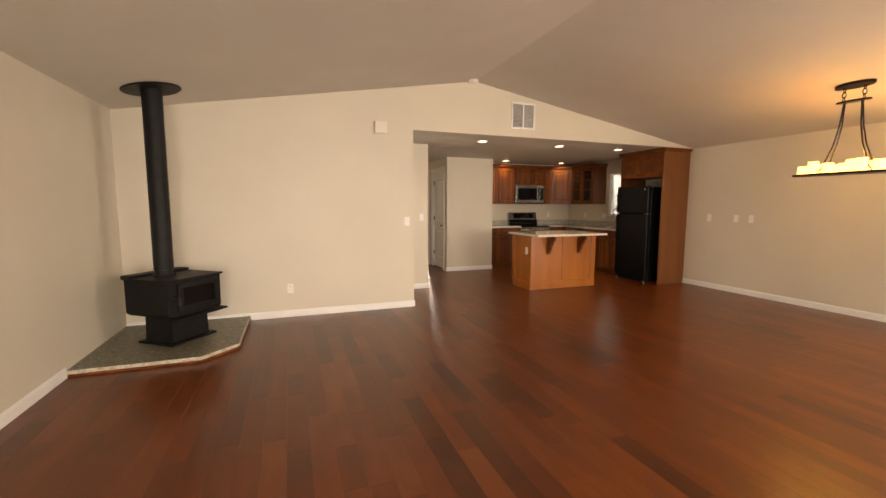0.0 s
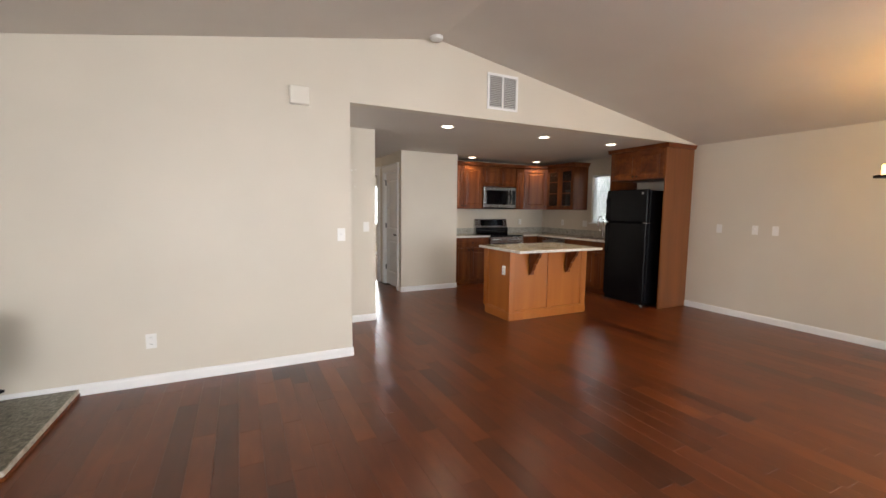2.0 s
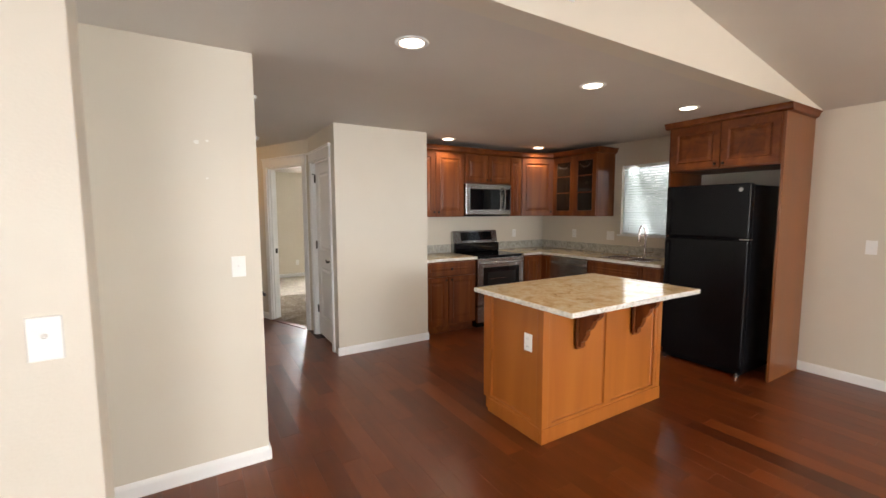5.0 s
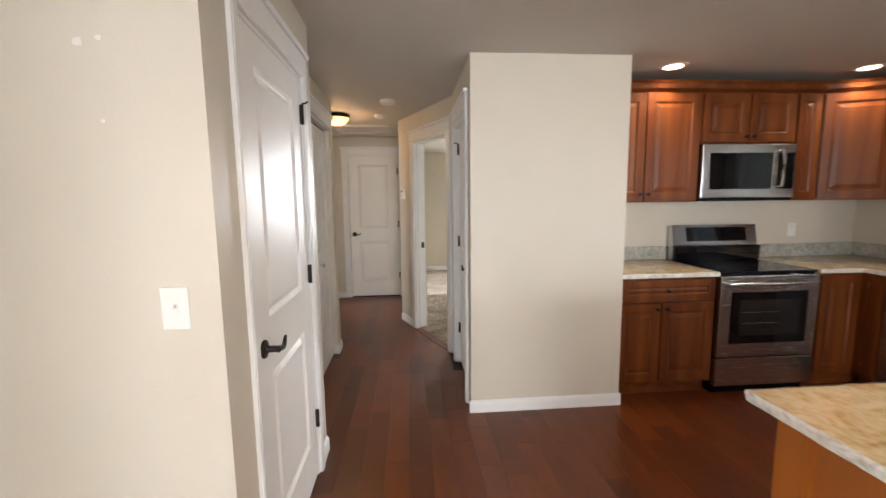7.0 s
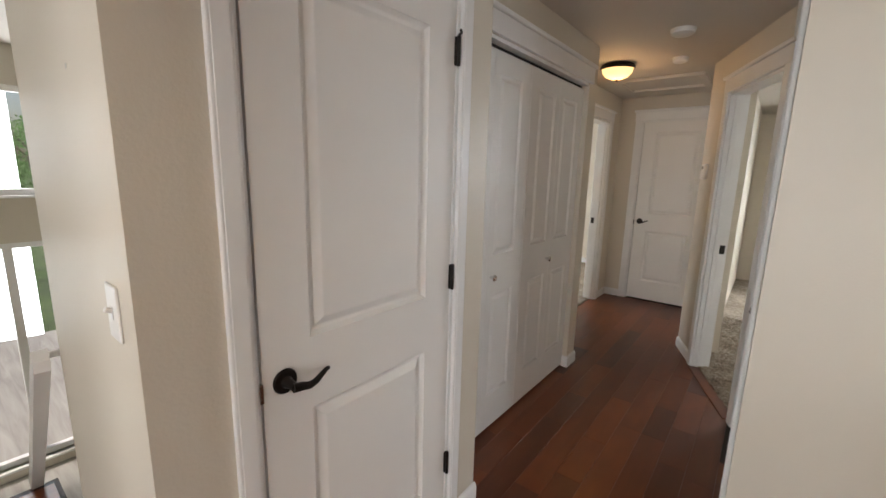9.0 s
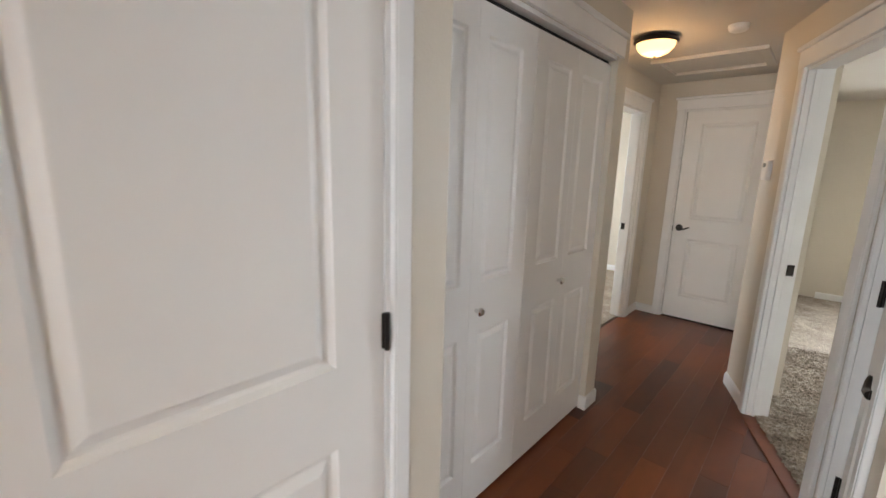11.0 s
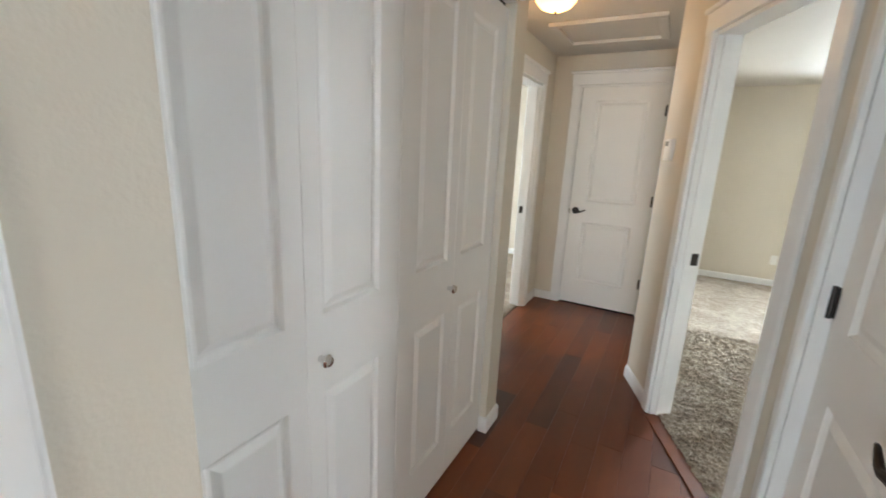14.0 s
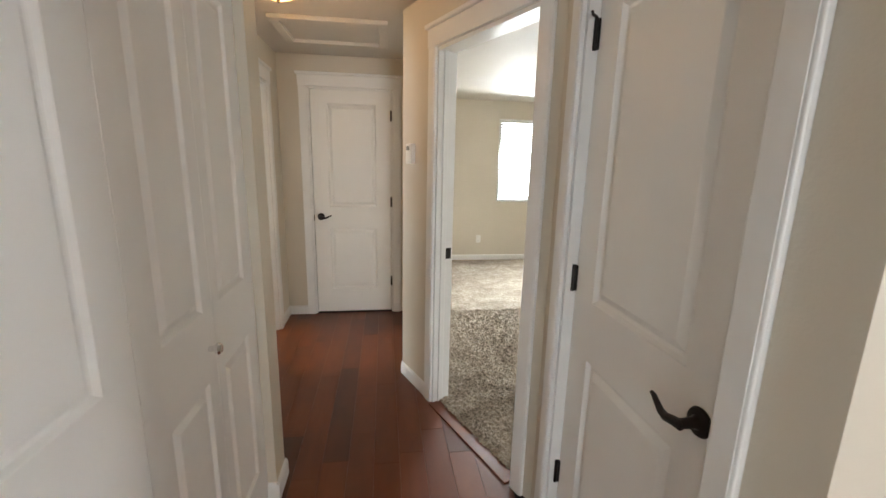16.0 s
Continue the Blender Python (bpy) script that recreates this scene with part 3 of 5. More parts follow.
def cased_opening(name, label, at, turn, w, h, depth, strike_side, inner=True):
    d = thing(name, label, "doorway", at, turn, kind="structure")
    casing(d, w, h, depth)
    x = 0.018 if strike_side == 0 else w - 0.022
    part("strike_plate", box(x, x + 0.004, depth - 0.042, depth - 0.007, 0.915, 0.98, 0.001, 1), BRONZE, d, "dark bronze strike plate")
    for s in (0.018, w - 0.03):
        part("door_stop", box(s, s + 0.012, 0.03, 0.062, 0, h - 0.018, 0.003), TRIM, d)
    if inner:
        for k, s in enumerate((-0.07, w)):
            part("inner_casing", box(s, s + 0.07, depth, depth + 0.016, 0, h, 0.004), TRIM, d)
        part("inner_head", box(-0.076, w + 0.076, depth, depth + 0.016, h, h + 0.09, 0.004), TRIM, d)
    return d


_c, _s = math.cos(radians(DANG)), math.sin(radians(DANG))
cased_opening("door_4", "white cased doorway into a carpeted bedroom", (D0.x + 0.935 * _c, D0.y + 0.935 * _s, 0), DANG + 180, 0.785, 2.06, 0.11, 0)
cased_opening("door_5", "white cased doorway into a bright far room", (XF, 10.73, 0), 90, 0.77, 2.05, 0.12, 1)

# bifold closet doors
bif = thing("door_6", "closed white four-leaf bifold closet doors with chrome knobs", "door", (XC, 8.013, 0), 90, kind="structure")
BW = 1.554
casing(bif, BW, 2.085, 0.12, False, 0.035)
part("track", box(0.02, BW - 0.02, 0.045, 0.075, 2.045, 2.066), DARKGAP, bif)
LEAF_PROFILE = [(0.003, 0.002), (0.010, 0.0095), (0.014, 0.0105), (0.019, 0.0105), (0.036, 0.002), (0.039, 0.0012)]
for k, (s0, s1) in enumerate(((0.115, 0.06), (0.055, 0.1), (0.1, 0.062), (0.055, 0.095))):
    a, b = 0.004 + k * 0.387, 0.004 + k * 0.387 + (0.3845 if k % 2 else 0.3855)
    w = b - a
    part("bifold_leaf", panel_face(w, 2.03, 0.032, [(s0, w - s1, 0.2, 0.805), (s0, w - s1, 1.02, 1.93)], LEAF_PROFILE), DOORP, bif, at=pose(a, 0.036, 0.018))
for x in (0.434, 1.12):
    part("knob", spin(lathe([(0, 0), (0.009, 0), (0.008, 0.012), (0.016, 0.02), (0.018, 0.028), (0.013, 0.034), (0, 0.035)], 20), pose(x, 0.036, 0.922, 90)), CHROME, bif, "polished chrome knob", smooth=True)

# baseboards


def baseboard(x0, y0, x1, y1, side=1, h=0.085, t=0.013, name="baseboard"):
    """White baseboard along a wall line; its thickness grows to the left (side=1) or right of the way."""
    a, b = Vector((x0, y0, 0)), Vector((x1, y1, 0))
    ln = (b - a).length
    prof = [(0, 0), (t, 0), (t, h * 0.72), (t * 0.8, h * 0.86), (t * 0.45, h * 0.95), (0, h)]
    bm = prism([(p[0] * side, p[1]) for p in prof], 0, ln, axes="yzx")
    ob = tagged(new(name, mesh_of(name, bm, TRIM)), "white painted baseboard with eased top", "baseboard", "", "structure")
    ob.matrix_world = pose(x0, y0, 0, 0, 0, math.degrees(math.atan2(y1 - y0, x1 - x0)))
    return ob


baseboard(0.295, YB, XE, YB, -1)
baseboard(XL, REAR, XL, 4.36, -1)
baseboard(XL, 5.69, 0.3, YB, -1)
baseboard(XE, YB, XE, YB + 0.13, -1)
baseboard(XR, REAR, XR, -0.45, 1)
baseboard(XR, 1.65, XR, 5.738, 1)
baseboard(2.07, YS, XS, YS, -1)
baseboard(XS, YS - 0.013, XS, 6.96, -1)
baseboard(XS, 7.895, XS, 8.02, -1)
baseboard(XC, 9.556, XC, 9.722, -1)
baseboard(XC - 0.036, 9.567, XC + 0.012, 9.567, -1)
baseboard(XF + 0.02, 9.71, XC + 0.012, 9.71, 1)
baseboard(BLX0 - 0.012, BLY, BLX1 + 0.012, BLY, -1)
baseboard(BLX1, BLY, BLX1, 8.43, -1)
baseboard(D0.x + 1.005 * _c, D0.y + 1.005 * _s, D1.x, D1.y, 1)
baseboard(D1.x - 0.005, D1.y + 0.0, D1.x + 0.17, D1.y + 0.02, 1)
baseboard(XF, YE, 2.46, YE, -1)
baseboard(XF, 11.57, XF, YE, -1)
baseboard(4.2 - 0.46, 14.0, 7.4, 14.0, -1)
baseboard(-1.5, 13.5, XF - 0.12, 13.5, -1)
baseboard(XF - 0.12, 11.57, XF - 0.12, 13.5, 1)

# ---- kitchen ----
RP = [(0.006, 0.001), (0.016, 0.008), (0.022, 0.008), (0.05, 0.001)]


def cab_front(parent, x0, x1, z0, z1, knob=None, name="cabinet_door", m=None, rail=0.055, mat_=None):
    """A raised-panel door or drawer front on a cabinet's face (front towards -y)."""
    g = 0.003
    w, h = x1 - x0 - 2 * g, z1 - z0 - 2 * g
    r = min(rail, h * 0.3)
    d = part(name, panel_face(w, h, 0.019, [(r, w - r, r, h - r)], RP if h > 0.25 else [(0.005, 0.001), (0.012, 0.006), (0.03, 0.001)], both=False), mat_ or CAB, parent, at=pose(x0 + g, -0.0195, z0 + g))
    if knob:
        part("knob", spin(lathe([(0, 0), (0.006, 0), (0.006, 0.01), (0.014, 0.018), (0.012, 0.025), (0, 0.027)], 14), pose(knob[0] - x0 - g, 0, knob[1] - z0 - g, 90)), BRONZE, d, "small dark bronze knob", smooth=True)
    return d


def cabinet(name, label, at, turn, w, depth, z0, z1, kick=0.0):
    c = thing(name, label, "cabinet", at, turn)
    part("body", box(0, w, 0, depth, z0 + kick, z1, 0.0015, 1), CAB, c)
    if kick:
        part("toe_kick", box(0.005, w - 0.005, 0.06, depth, z0, z0 + kick), CABH, c)
    return c


YF, CT = 8.44, 0.885
c = cabinet("base_cabinet", "cherry-stained base cabinet with a drawer over two doors", (4.862, YF, 0), 0, 0.732, YK - YF, 0, CT, 0.1)
cab_front(c, 0.01, 0.722, 0.71, 0.87, (0.36, 0.79), "drawer_front")
cab_front(c, 0.01, 0.32, 0.12, 0.70, (0.285, 0.66))
cab_front(c, 0.325, 0.722, 0.12, 0.70, (0.36, 0.66))
c = cabinet("corner_cabinet", "cherry-stained corner base cabinet with folding doors", (6.362, YF, 0), 0, 0.98, YK - YF, 0, CT, 0.1)
cab_front(c, 0.04, 0.355, 0.12, 0.87)
c = cabinet("corner_cabinet", "cherry-stained return of the corner base cabinet", (6.74, YF - 0.002, 0), -90, 0.165, 0.6, 0, CT, 0.1)
cab_front(c, 0.005, 0.16, 0.12, 0.87, rail=0.045)
c = cabinet("sink_cabinet", "cherry-stained sink base cabinet with two doors", (6.74, 7.655, 0), -90, 0.95, 0.6, 0, CT, 0.1)
cab_front(c, 0.01, 0.73, 0.72, 0.87, None, "false_drawer_front")
cab_front(c, 0.735, 0.94, 0.72, 0.87, None, "drawer_front")
cab_front(c, 0.01, 0.37, 0.12, 0.71, (0.34, 0.66))
cab_front(c, 0.375, 0.73, 0.12, 0.71, (0.40, 0.66))
cab_front(c, 0.735, 0.94, 0.12, 0.71, (0.765, 0.66))

# worktops
def worktop(name, label, poly, z=CT, t=0.032):
    w = thing(name, label, "worktop")
    part("slab", prism(poly, z + 0.001, z + t), STONE, w)
    return w


wt = worktop("worktop", "cream granite worktop on the short base cabinet", [(4.862, 8.405), (5.592, 8.405), (5.592, YK), (4.862, YK)])
part("front_edge", box(4.862, 5.594, 8.401, 8.405, CT + 0.001, CT + 0.032), EDGE, wt)
wt = worktop("worktop", "cream granite corner worktop with a sink cut-out", [(6.366, 8.405), (6.705, 8.405), (6.705, 7.52), (7.12, 7.52), (7.12, 6.96), (6.80, 6.96), (6.80, 7.515), (6.704, 7.515), (6.704, 6.705), (XR, 6.705), (XR, YK), (6.366, YK)])
part("front_edge", box(6.366, 6.701, 8.401, 8.405, CT + 0.001, CT + 0.032), EDGE, wt)
part("front_edge", box(6.6995, 6.7035, 6.705, 8.405, CT + 0.001, CT + 0.032), EDGE, wt)
solid("backsplash", bx(bx(box(4.862, 5.592, YK - 0.02, YK, 0.918, 1.03, 0.003), 6.366, XR - 0.021, YK - 0.02, YK, 0.918, 1.03, 0.003), XR - 0.02, XR, 6.71, YK, 0.918, 1.03, 0.003), SPLASH, "low grey-green granite upstand", "backsplash", kind="structure")

# sink, faucet
sk = thing("kitchen_sink", "stainless steel double bowl sink in the worktop", "sink", (6.96, 7.24, 0.7))
bm = bmesh.new()
for a, b in ((-0.275, -0.01), (0.01, 0.275)):
    vs = [[bm.verts.new((x, y, z)) for x, y in ((-0.155, a), (0.155, a), (0.155, b), (-0.155, b))] for z in (0.2, 0.03)]
    for k in range(4):
        bm.faces.new((vs[0][k], vs[0][(k + 1) % 4], vs[1][(k + 1) % 4], vs[1][k]))
    bm.faces.new(vs[1])
part("bowl", bm, STEEL, sk)
part("rim", bx(bx(bx(bx(bx(bmesh.new(), -0.185, -0.155, -0.3, 0.3, 0.2, 0.223, 0.004), 0.155, 0.175, -0.3, 0.3, 0.2, 0.223, 0.004), -0.154, 0.154, -0.3, -0.275, 0.2, 0.223, 0.004), -0.154, 0.154, 0.275, 0.3, 0.2, 0.223, 0.004), -0.154, 0.154, -0.01, 0.01, 0.2, 0.22, 0.004), STEEL, sk)
fc = thing("faucet", "chrome spring-neck kitchen faucet behind the sink", "faucet", (7.19, 7.2, 0.918))
part("base", lathe([(0, 0), (0.028, 0), (0.028, 0.01), (0.018, 0.02), (0.017, 0.11), (0, 0.11)]), CHROME, fc, smooth=True)
part("neck", tube([(0, 0, 0.1), (0, 0, 0.3), (-0.005, 0, 0.34), (-0.03, 0, 0.375), (-0.06, 0, 0.385), (-0.09, 0, 0.375), (-0.115, 0, 0.34), (-0.12, 0, 0.3)], 0.013, 12), CHROME, fc, smooth=True)
part("spray_head", lathe([(0, 0), (0.016, 0), (0.019, 0.03), (0.014, 0.11), (0, 0.11)], 18, at=(-0.12, 0, 0.2)), CHROME, fc, smooth=True)
for k in range(9):
    part("spring_coil", lathe([(0.014, -0.004), (0.018, 0), (0.014, 0.004)], 16, at=(0, 0, 0.13 + k * 0.02)), CHROME, fc, smooth=True)
part("spout_arm", tube([(0, 0, 0.14), (-0.05, 0, 0.14), (-0.11, 0, 0.14)], 0.007, 8), CHROME, fc, smooth=True)
part("lever_arm", tube([(0, -0.02, 0.06), (0, -0.06, 0.065), (0, -0.11, 0.08)], 0.006, 8), CHROME, fc, smooth=True)
sp = thing("soap_dispenser", "small chrome soap dispenser beside the faucet", "dispenser", (7.19, 7.42, 0.918))
part("pump", lathe([(0, 0), (0.02, 0), (0.02, 0.008), (0.01, 0.012), (0.01, 0.05), (0.014, 0.052), (0.014, 0.06), (0, 0.06)], 16), CHROME, sp, smooth=True)
part("spout", tube([(0, 0, 0.055), (-0.04, 0, 0.06), (-0.05, 0, 0.052)], 0.005, 8), CHROME, sp, smooth=True)

# range
rg = thing("range", "stainless steel electric range with black glass top", "range", (5.598, 8.415, 0))
RW = 0.76
part("body", box(0.002, RW - 0.002, 0.02, 0.6, 0.06, 0.895), BLACK, rg)
part("cooktop", box(0, RW, -0.005, 0.56, 0.895, 0.915, 0.006), BLACKGLASS, rg, "glossy black glass cooktop")
dr = part("oven_door", box(0.003, RW - 0.003, -0.025, 0.02, 0.29, 0.885, 0.006), STEEL, rg)
part("oven_window", box(0.085, RW - 0.085, -0.029, -0.0255, 0.39, 0.77, 0.002), BLACKGLASS, dr, "black oven window")
part("window_inset", box(0.15, RW - 0.15, -0.031, -0.0295, 0.45, 0.71, 0.001), paint("oven_dark_inset", (0.018, 0.018, 0.018), 0.12), dr)
for z in (0.54, 0.62):
    part("rack_bar", box(0.17, 0.45, -0.0322, -0.0312, z, z + 0.004), STEEL, dr)
part("handle", tube([(0.05, -0.03, 0.835), (0.05, -0.06, 0.835), (0.09, -0.07, 0.835), (RW / 2, -0.075, 0.835), (RW - 0.09, -0.07, 0.835), (RW - 0.05, -0.06, 0.835), (RW - 0.05, -0.03, 0.835)], 0.012, 10), STEEL, dr, smooth=True)
part("storage_drawer", box(0.003, RW - 0.003, -0.022, 0.02, 0.07, 0.28, 0.005), STEEL, rg)
part("toe_base", box(0.02, RW - 0.02, 0.03, 0.56, 0, 0.06), BLACK, rg)
bg = part("backguard", prism([(0.54, 0.9), (0.62, 0.9), (0.62, 1.2), (0.575, 1.21), (0.54, 1.05)], 0.005, RW - 0.005, axes="yzx"), STEEL, rg)
part("control_glass", prism([(0.543, 1.075), (0.548, 1.075), (0.574, 1.19), (0.569, 1.19)], 0.13, RW - 0.1, axes="yzx"), BLACKGLASS, bg, "black control panel")
part("backguard_base", box(0.002, RW - 0.002, 0.5, 0.542, 0.916, 1.04, 0.01), BLACKGLASS, bg)

# dishwasher
dw = thing("dishwasher", "stainless steel dishwasher under the worktop", "dishwasher", (6.735, 8.268, 0), -90)
part("body", box(0.004, 0.604, 0.03, 0.58, 0.02, 0.875), BLACK, dw)
part("front_panel", box(0.004, 0.604, -0.012, 0.028, 0.11, 0.78, 0.004), STEEL, dw)
part("control_strip", box(0.004, 0.604, -0.012, 0.028, 0.785, 0.868, 0.004), STEEL, dw)
part("handle", tube([(0.03, -0.012, 0.8), (0.04, -0.045, 0.8), (0.3, -0.052, 0.8), (0.57, -0.045, 0.8), (0.58, -0.012, 0.8)], 0.009, 8), STEEL, dw, smooth=True)

# upper cabinets
UF, UB, UT = 8.70, 1.41, 2.215
c = cabinet("wall_cabinet", "cherry-stained wall cabinet with two raised-panel doors", (4.862, UF, 0), 0, 0.73, YK - UF, UB, UT)
cab_front(c, 0.008, 0.30, UB + 0.01, UT - 0.01, (0.27, UB + 0.06))
cab_front(c, 0.303, 0.722, UB + 0.01, UT - 0.01, (0.335, UB + 0.06))
c = cabinet("wall_cabinet", "short cherry-stained wall cabinet above the microwave", (5.594, UF, 0), 0, 0.76, YK - UF, 1.845, UT)
cab_front(c, 0.008, 0.378, 1.855, UT - 0.01, (0.35, 1.89))
cab_front(c, 0.382, 0.752, 1.855, UT - 0.01, (0.41, 1.89))
c = cabinet("wall_cabinet", "narrow cherry-stained wall cabinet beside the microwave", (6.356, UF, 0), 0, 0.2, YK - UF, UB, UT)
cab_front(c, 0.005, 0.195, UB + 0.01, UT - 0.01, rail=0.045)
P0, P1 = Vector((6.56, UF, 0)), Vector((7.01, 8.51, 0))
c = thing("wall_cabinet", "cherry-stained diagonal corner wall cabinet", "cabinet", (P0.x, P0.y, 0), math.degrees(math.atan2(P1.y - P0.y, P1.x - P0.x)))
CW = (P1 - P0).length
_inv = c.matrix_world.inverted()
part("body", prism([tuple((_inv @ Vector((*q, 0)))[:2]) for q in ((P0.x, P0.y), (P1.x, P1.y), (XR, 8.51), (XR, YK), (P0.x, YK))], UB, UT), CAB, c)
cab_front(c, 0.012, CW - 0.012, UB + 0.01, UT - 0.01, (CW - 0.05, UB + 0.06))
gc = cabinet("wall_cabinet", "cherry-stained wall cabinet with two glazed doors", (7.01, 8.505, 0), -90, 0.74, XR - 7.01, UB, UT)
for a, b in ((0.006, 0.368), (0.372, 0.734)):
    d = part("glazed_door", panel_face(b - a, UT - UB - 0.02, 0.02, [(0.055, b - a - 0.055, 0.055, UT - UB - 0.075)], [(0.006, 0.004), (0.010, 0.012)], both=False), CAB, gc, at=pose(a, -0.0205, UB + 0.01))
    part("pane", box(0.066, b - a - 0.066, 0.0085, 0.0105, 0.066, UT - UB - 0.086), SMOKED, d, "dark reflecting glass pane")
    c0, top = (b - a) / 2, UT - UB - 0.11
    for sgn in (-1, 1):
        part("lead_scroll", tube([(c0 + sgn * 0.085 * math.cos(q), 0.006, top - 0.075 * math.sin(q) * (0.6 + 0.4 * q / 3.1)) for q in [k * 0.31 for k in range(11)]], 0.0035, 6), BRONZE, d, "dark leaded scroll in the glass", smooth=True)
    for z in (0.3, 0.52):
        part("shelf_edge", box(0.068, b - a - 0.068, 0.006, 0.0082, z, z + 0.012), CABH, d)
# crown
solid("crown_moulding", prism([(0, 0), (-0.03, 0.02), (-0.035, 0.05), (-0.05, 0.073), (0.02, 0.073), (0.02, 0)], 4.86, 6.57, axes="yzx"), CABH, "cherry-stained crown moulding along the wall cabinets", "moulding").location = (0, UF - 0.002, UT)
cr = solid("crown_moulding", prism([(0, 0), (-0.03, 0.02), (-0.035, 0.05), (-0.05, 0.073), (0.02, 0.073), (0.02, 0)], 0, CW, axes="yzx"), CABH, "cherry-stained crown moulding over the corner cabinet", "moulding")
cr.matrix_world = pose(P0.x, P0.y, UT, 0, 0, math.degrees(math.atan2(P1.y - P0.y, P1.x - P0.x)))
cr = solid("crown_moulding", prism([(0, 0), (-0.03, 0.02), (-0.035, 0.05), (-0.05, 0.073), (0.02, 0.073), (0.02, 0)], 0, 0.77, axes="yzx"), CABH, "cherry-stained crown moulding over the glazed cabinet", "moulding")
cr.matrix_world = pose(7.01, 8.51, UT, 0, 0, -90)
cr = solid("crown_moulding", prism([(0, 0), (-0.03, 0.02), (-0.035, 0.05), (-0.05, 0.073), (0.02, 0.073), (0.02, 0)], 0, XR - 6.98, axes="yzx"), CABH, "cherry-stained crown moulding return", "moulding")
cr.matrix_world = pose(6.98, 7.765, UT, 0, 0, 0)

# microwave
mw = thing("microwave", "stainless steel over-range microwave with black window", "microwave", (5.597, 8.655, 0))
part("body", box(0, 0.755, 0.03, 0.39, 1.412, 1.838, 0.004), BLACK, mw)
d = part("door", box(0, 0.755, 0, 0.03, 1.435, 1.835, 0.006), STEEL, mw)
part("window", box(0.06, 0.56, -0.003, 0.0, 1.5, 1.77, 0.001), BLACKGLASS, d, "black glass window")
part("control_panel", box(0.60, 0.735, -0.003, 0.0, 1.5, 1.77, 0.001), BLACKGLASS, d)
part("handle", tube([(0.60, 0, 1.52), (0.61, -0.035, 1.52), (0.615, -0.045, 1.6), (0.615, -0.045, 1.7), (0.61, -0.035, 1.78), (0.60, 0, 1.79)], 0.011, 10), STEEL, d, smooth=True)
part("vent_grille", box(0.02, 0.735, 0.0, 0.03, 1.412, 1.433, 0.002), BLACK, mw)

# fridge and its surround
FX = 6.752
fp = thing("fridge_surround", "tall cherry-stained surround with cabinet over the fridge", "cabinet", (FX, 6.70, 0), -90)
SW = 6.70 - 5.74
part("side_panel", box(0, 0.02, 0, XR - FX, 0, 2.29), CAB, fp)
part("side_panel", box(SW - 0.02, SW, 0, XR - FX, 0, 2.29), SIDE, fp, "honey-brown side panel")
part("body", box(0.02, SW - 0.02, 0.0, XR - FX, 1.865, 2.29), CAB, fp)
cab_front(fp, 0.025, SW / 2, 1.875, 2.28, (SW / 2 - 0.035, 1.91), mat_=CABH)
cab_front(fp, SW / 2, SW - 0.025, 1.875, 2.28, (SW / 2 + 0.035, 1.91), mat_=CABH)
PR = [(0, 0), (-0.025, 0.012), (-0.03, 0.035), (-0.045, 0.058), (0.02, 0.058), (0.02, 0)]
part("crown", prism(PR, -0.04, SW + 0.045, axes="yzx"), CABH, fp, at=pose(0, 0, 2.29))
part("side_crown", prism([(-p[0], p[1]) for p in PR], 0.0, XR - FX, axes="xzy"), CABH, fp, at=pose(SW, 0, 2.29))
fr = thing("refrigerator", "tall black top-freezer refrigerator with silver badge", "refrigerator", (6.65, 6.632, 0), -90)
FW = 0.725
part("body", box(0, FW, 0.04, 0.66, 0.03, 1.70, 0.006), BLACK, fr)
fd = part("freezer_door", box(0, FW, -0.03, 0.037, 1.235, 1.715, 0.014, 3), BLACK, fr)
part("badge", spin(lathe([(0, 0), (0.018, 0), (0.018, 0.003), (0, 0.004)], 20), pose(FW - 0.075, -0.031, 1.66, 90)), CHROME, fd, "small round silver badge", smooth=True)
part("fridge_door", box(0, FW, -0.03, 0.037, 0.09, 1.222, 0.014, 3), BLACK, fr)
part("hinge_cap", box(FW - 0.07, FW + 0.006, -0.025, 0.05, 1.223, 1.234, 0.002), STEEL, fr)
for z0, z1 in ((0.75, 1.19), (1.26, 1.6)):
    part("handle", tube([(0.035, -0.03, z0), (0.035, -0.062, z0 + 0.02), (0.035, -0.066, z1 - 0.02), (0.035, -0.03, z1)], 0.011, 8), BLACK, fr, smooth=True)
part("kick_grille", box(0.01, FW - 0.01, 0.0, 0.04, 0.02, 0.085, 0.003), BLACK, fr)
for x in (0.04, FW - 0.04):
    part("foot", lathe([(0, 0), (0.02, 0), (0.02, 0.008), (0.008, 0.01), (0.008, 0.04), (0, 0.04)], 14, at=(x, 0.0, 0)), STEEL, fr, "small steel levelling foot")

# kitchen window with blinds
win = thing("window_1", "white framed kitchen window with horizontal blinds", "window", (XR, 7.655, 1.175), -90, kind="structure")
WW, WH = 0.795, 0.88
for a in ((0, 0.03, 0, WH), (WW - 0.03, WW, 0, WH), (0.03, WW - 0.03, 0, 0.03), (0.03, WW - 0.03, WH - 0.03, WH)):
    part("frame", box(a[0], a[1], 0.05, 0.1, a[2], a[3], 0.003), TRIM, win)
pn = part("pane", box(0.03, WW - 0.03, 0.078, 0.082, 0.03, WH - 0.03), GLASS, win)
pn.visible_shadow = False
part("sill", box(-0.03, WW + 0.03, -0.03, 0.05, -0.022, 0.0, 0.005), TRIM, win)
part("head_rail", box(0.01, WW - 0.01, 0.0, 0.045, WH - 0.04, WH - 0.002, 0.003), SLAT, win)
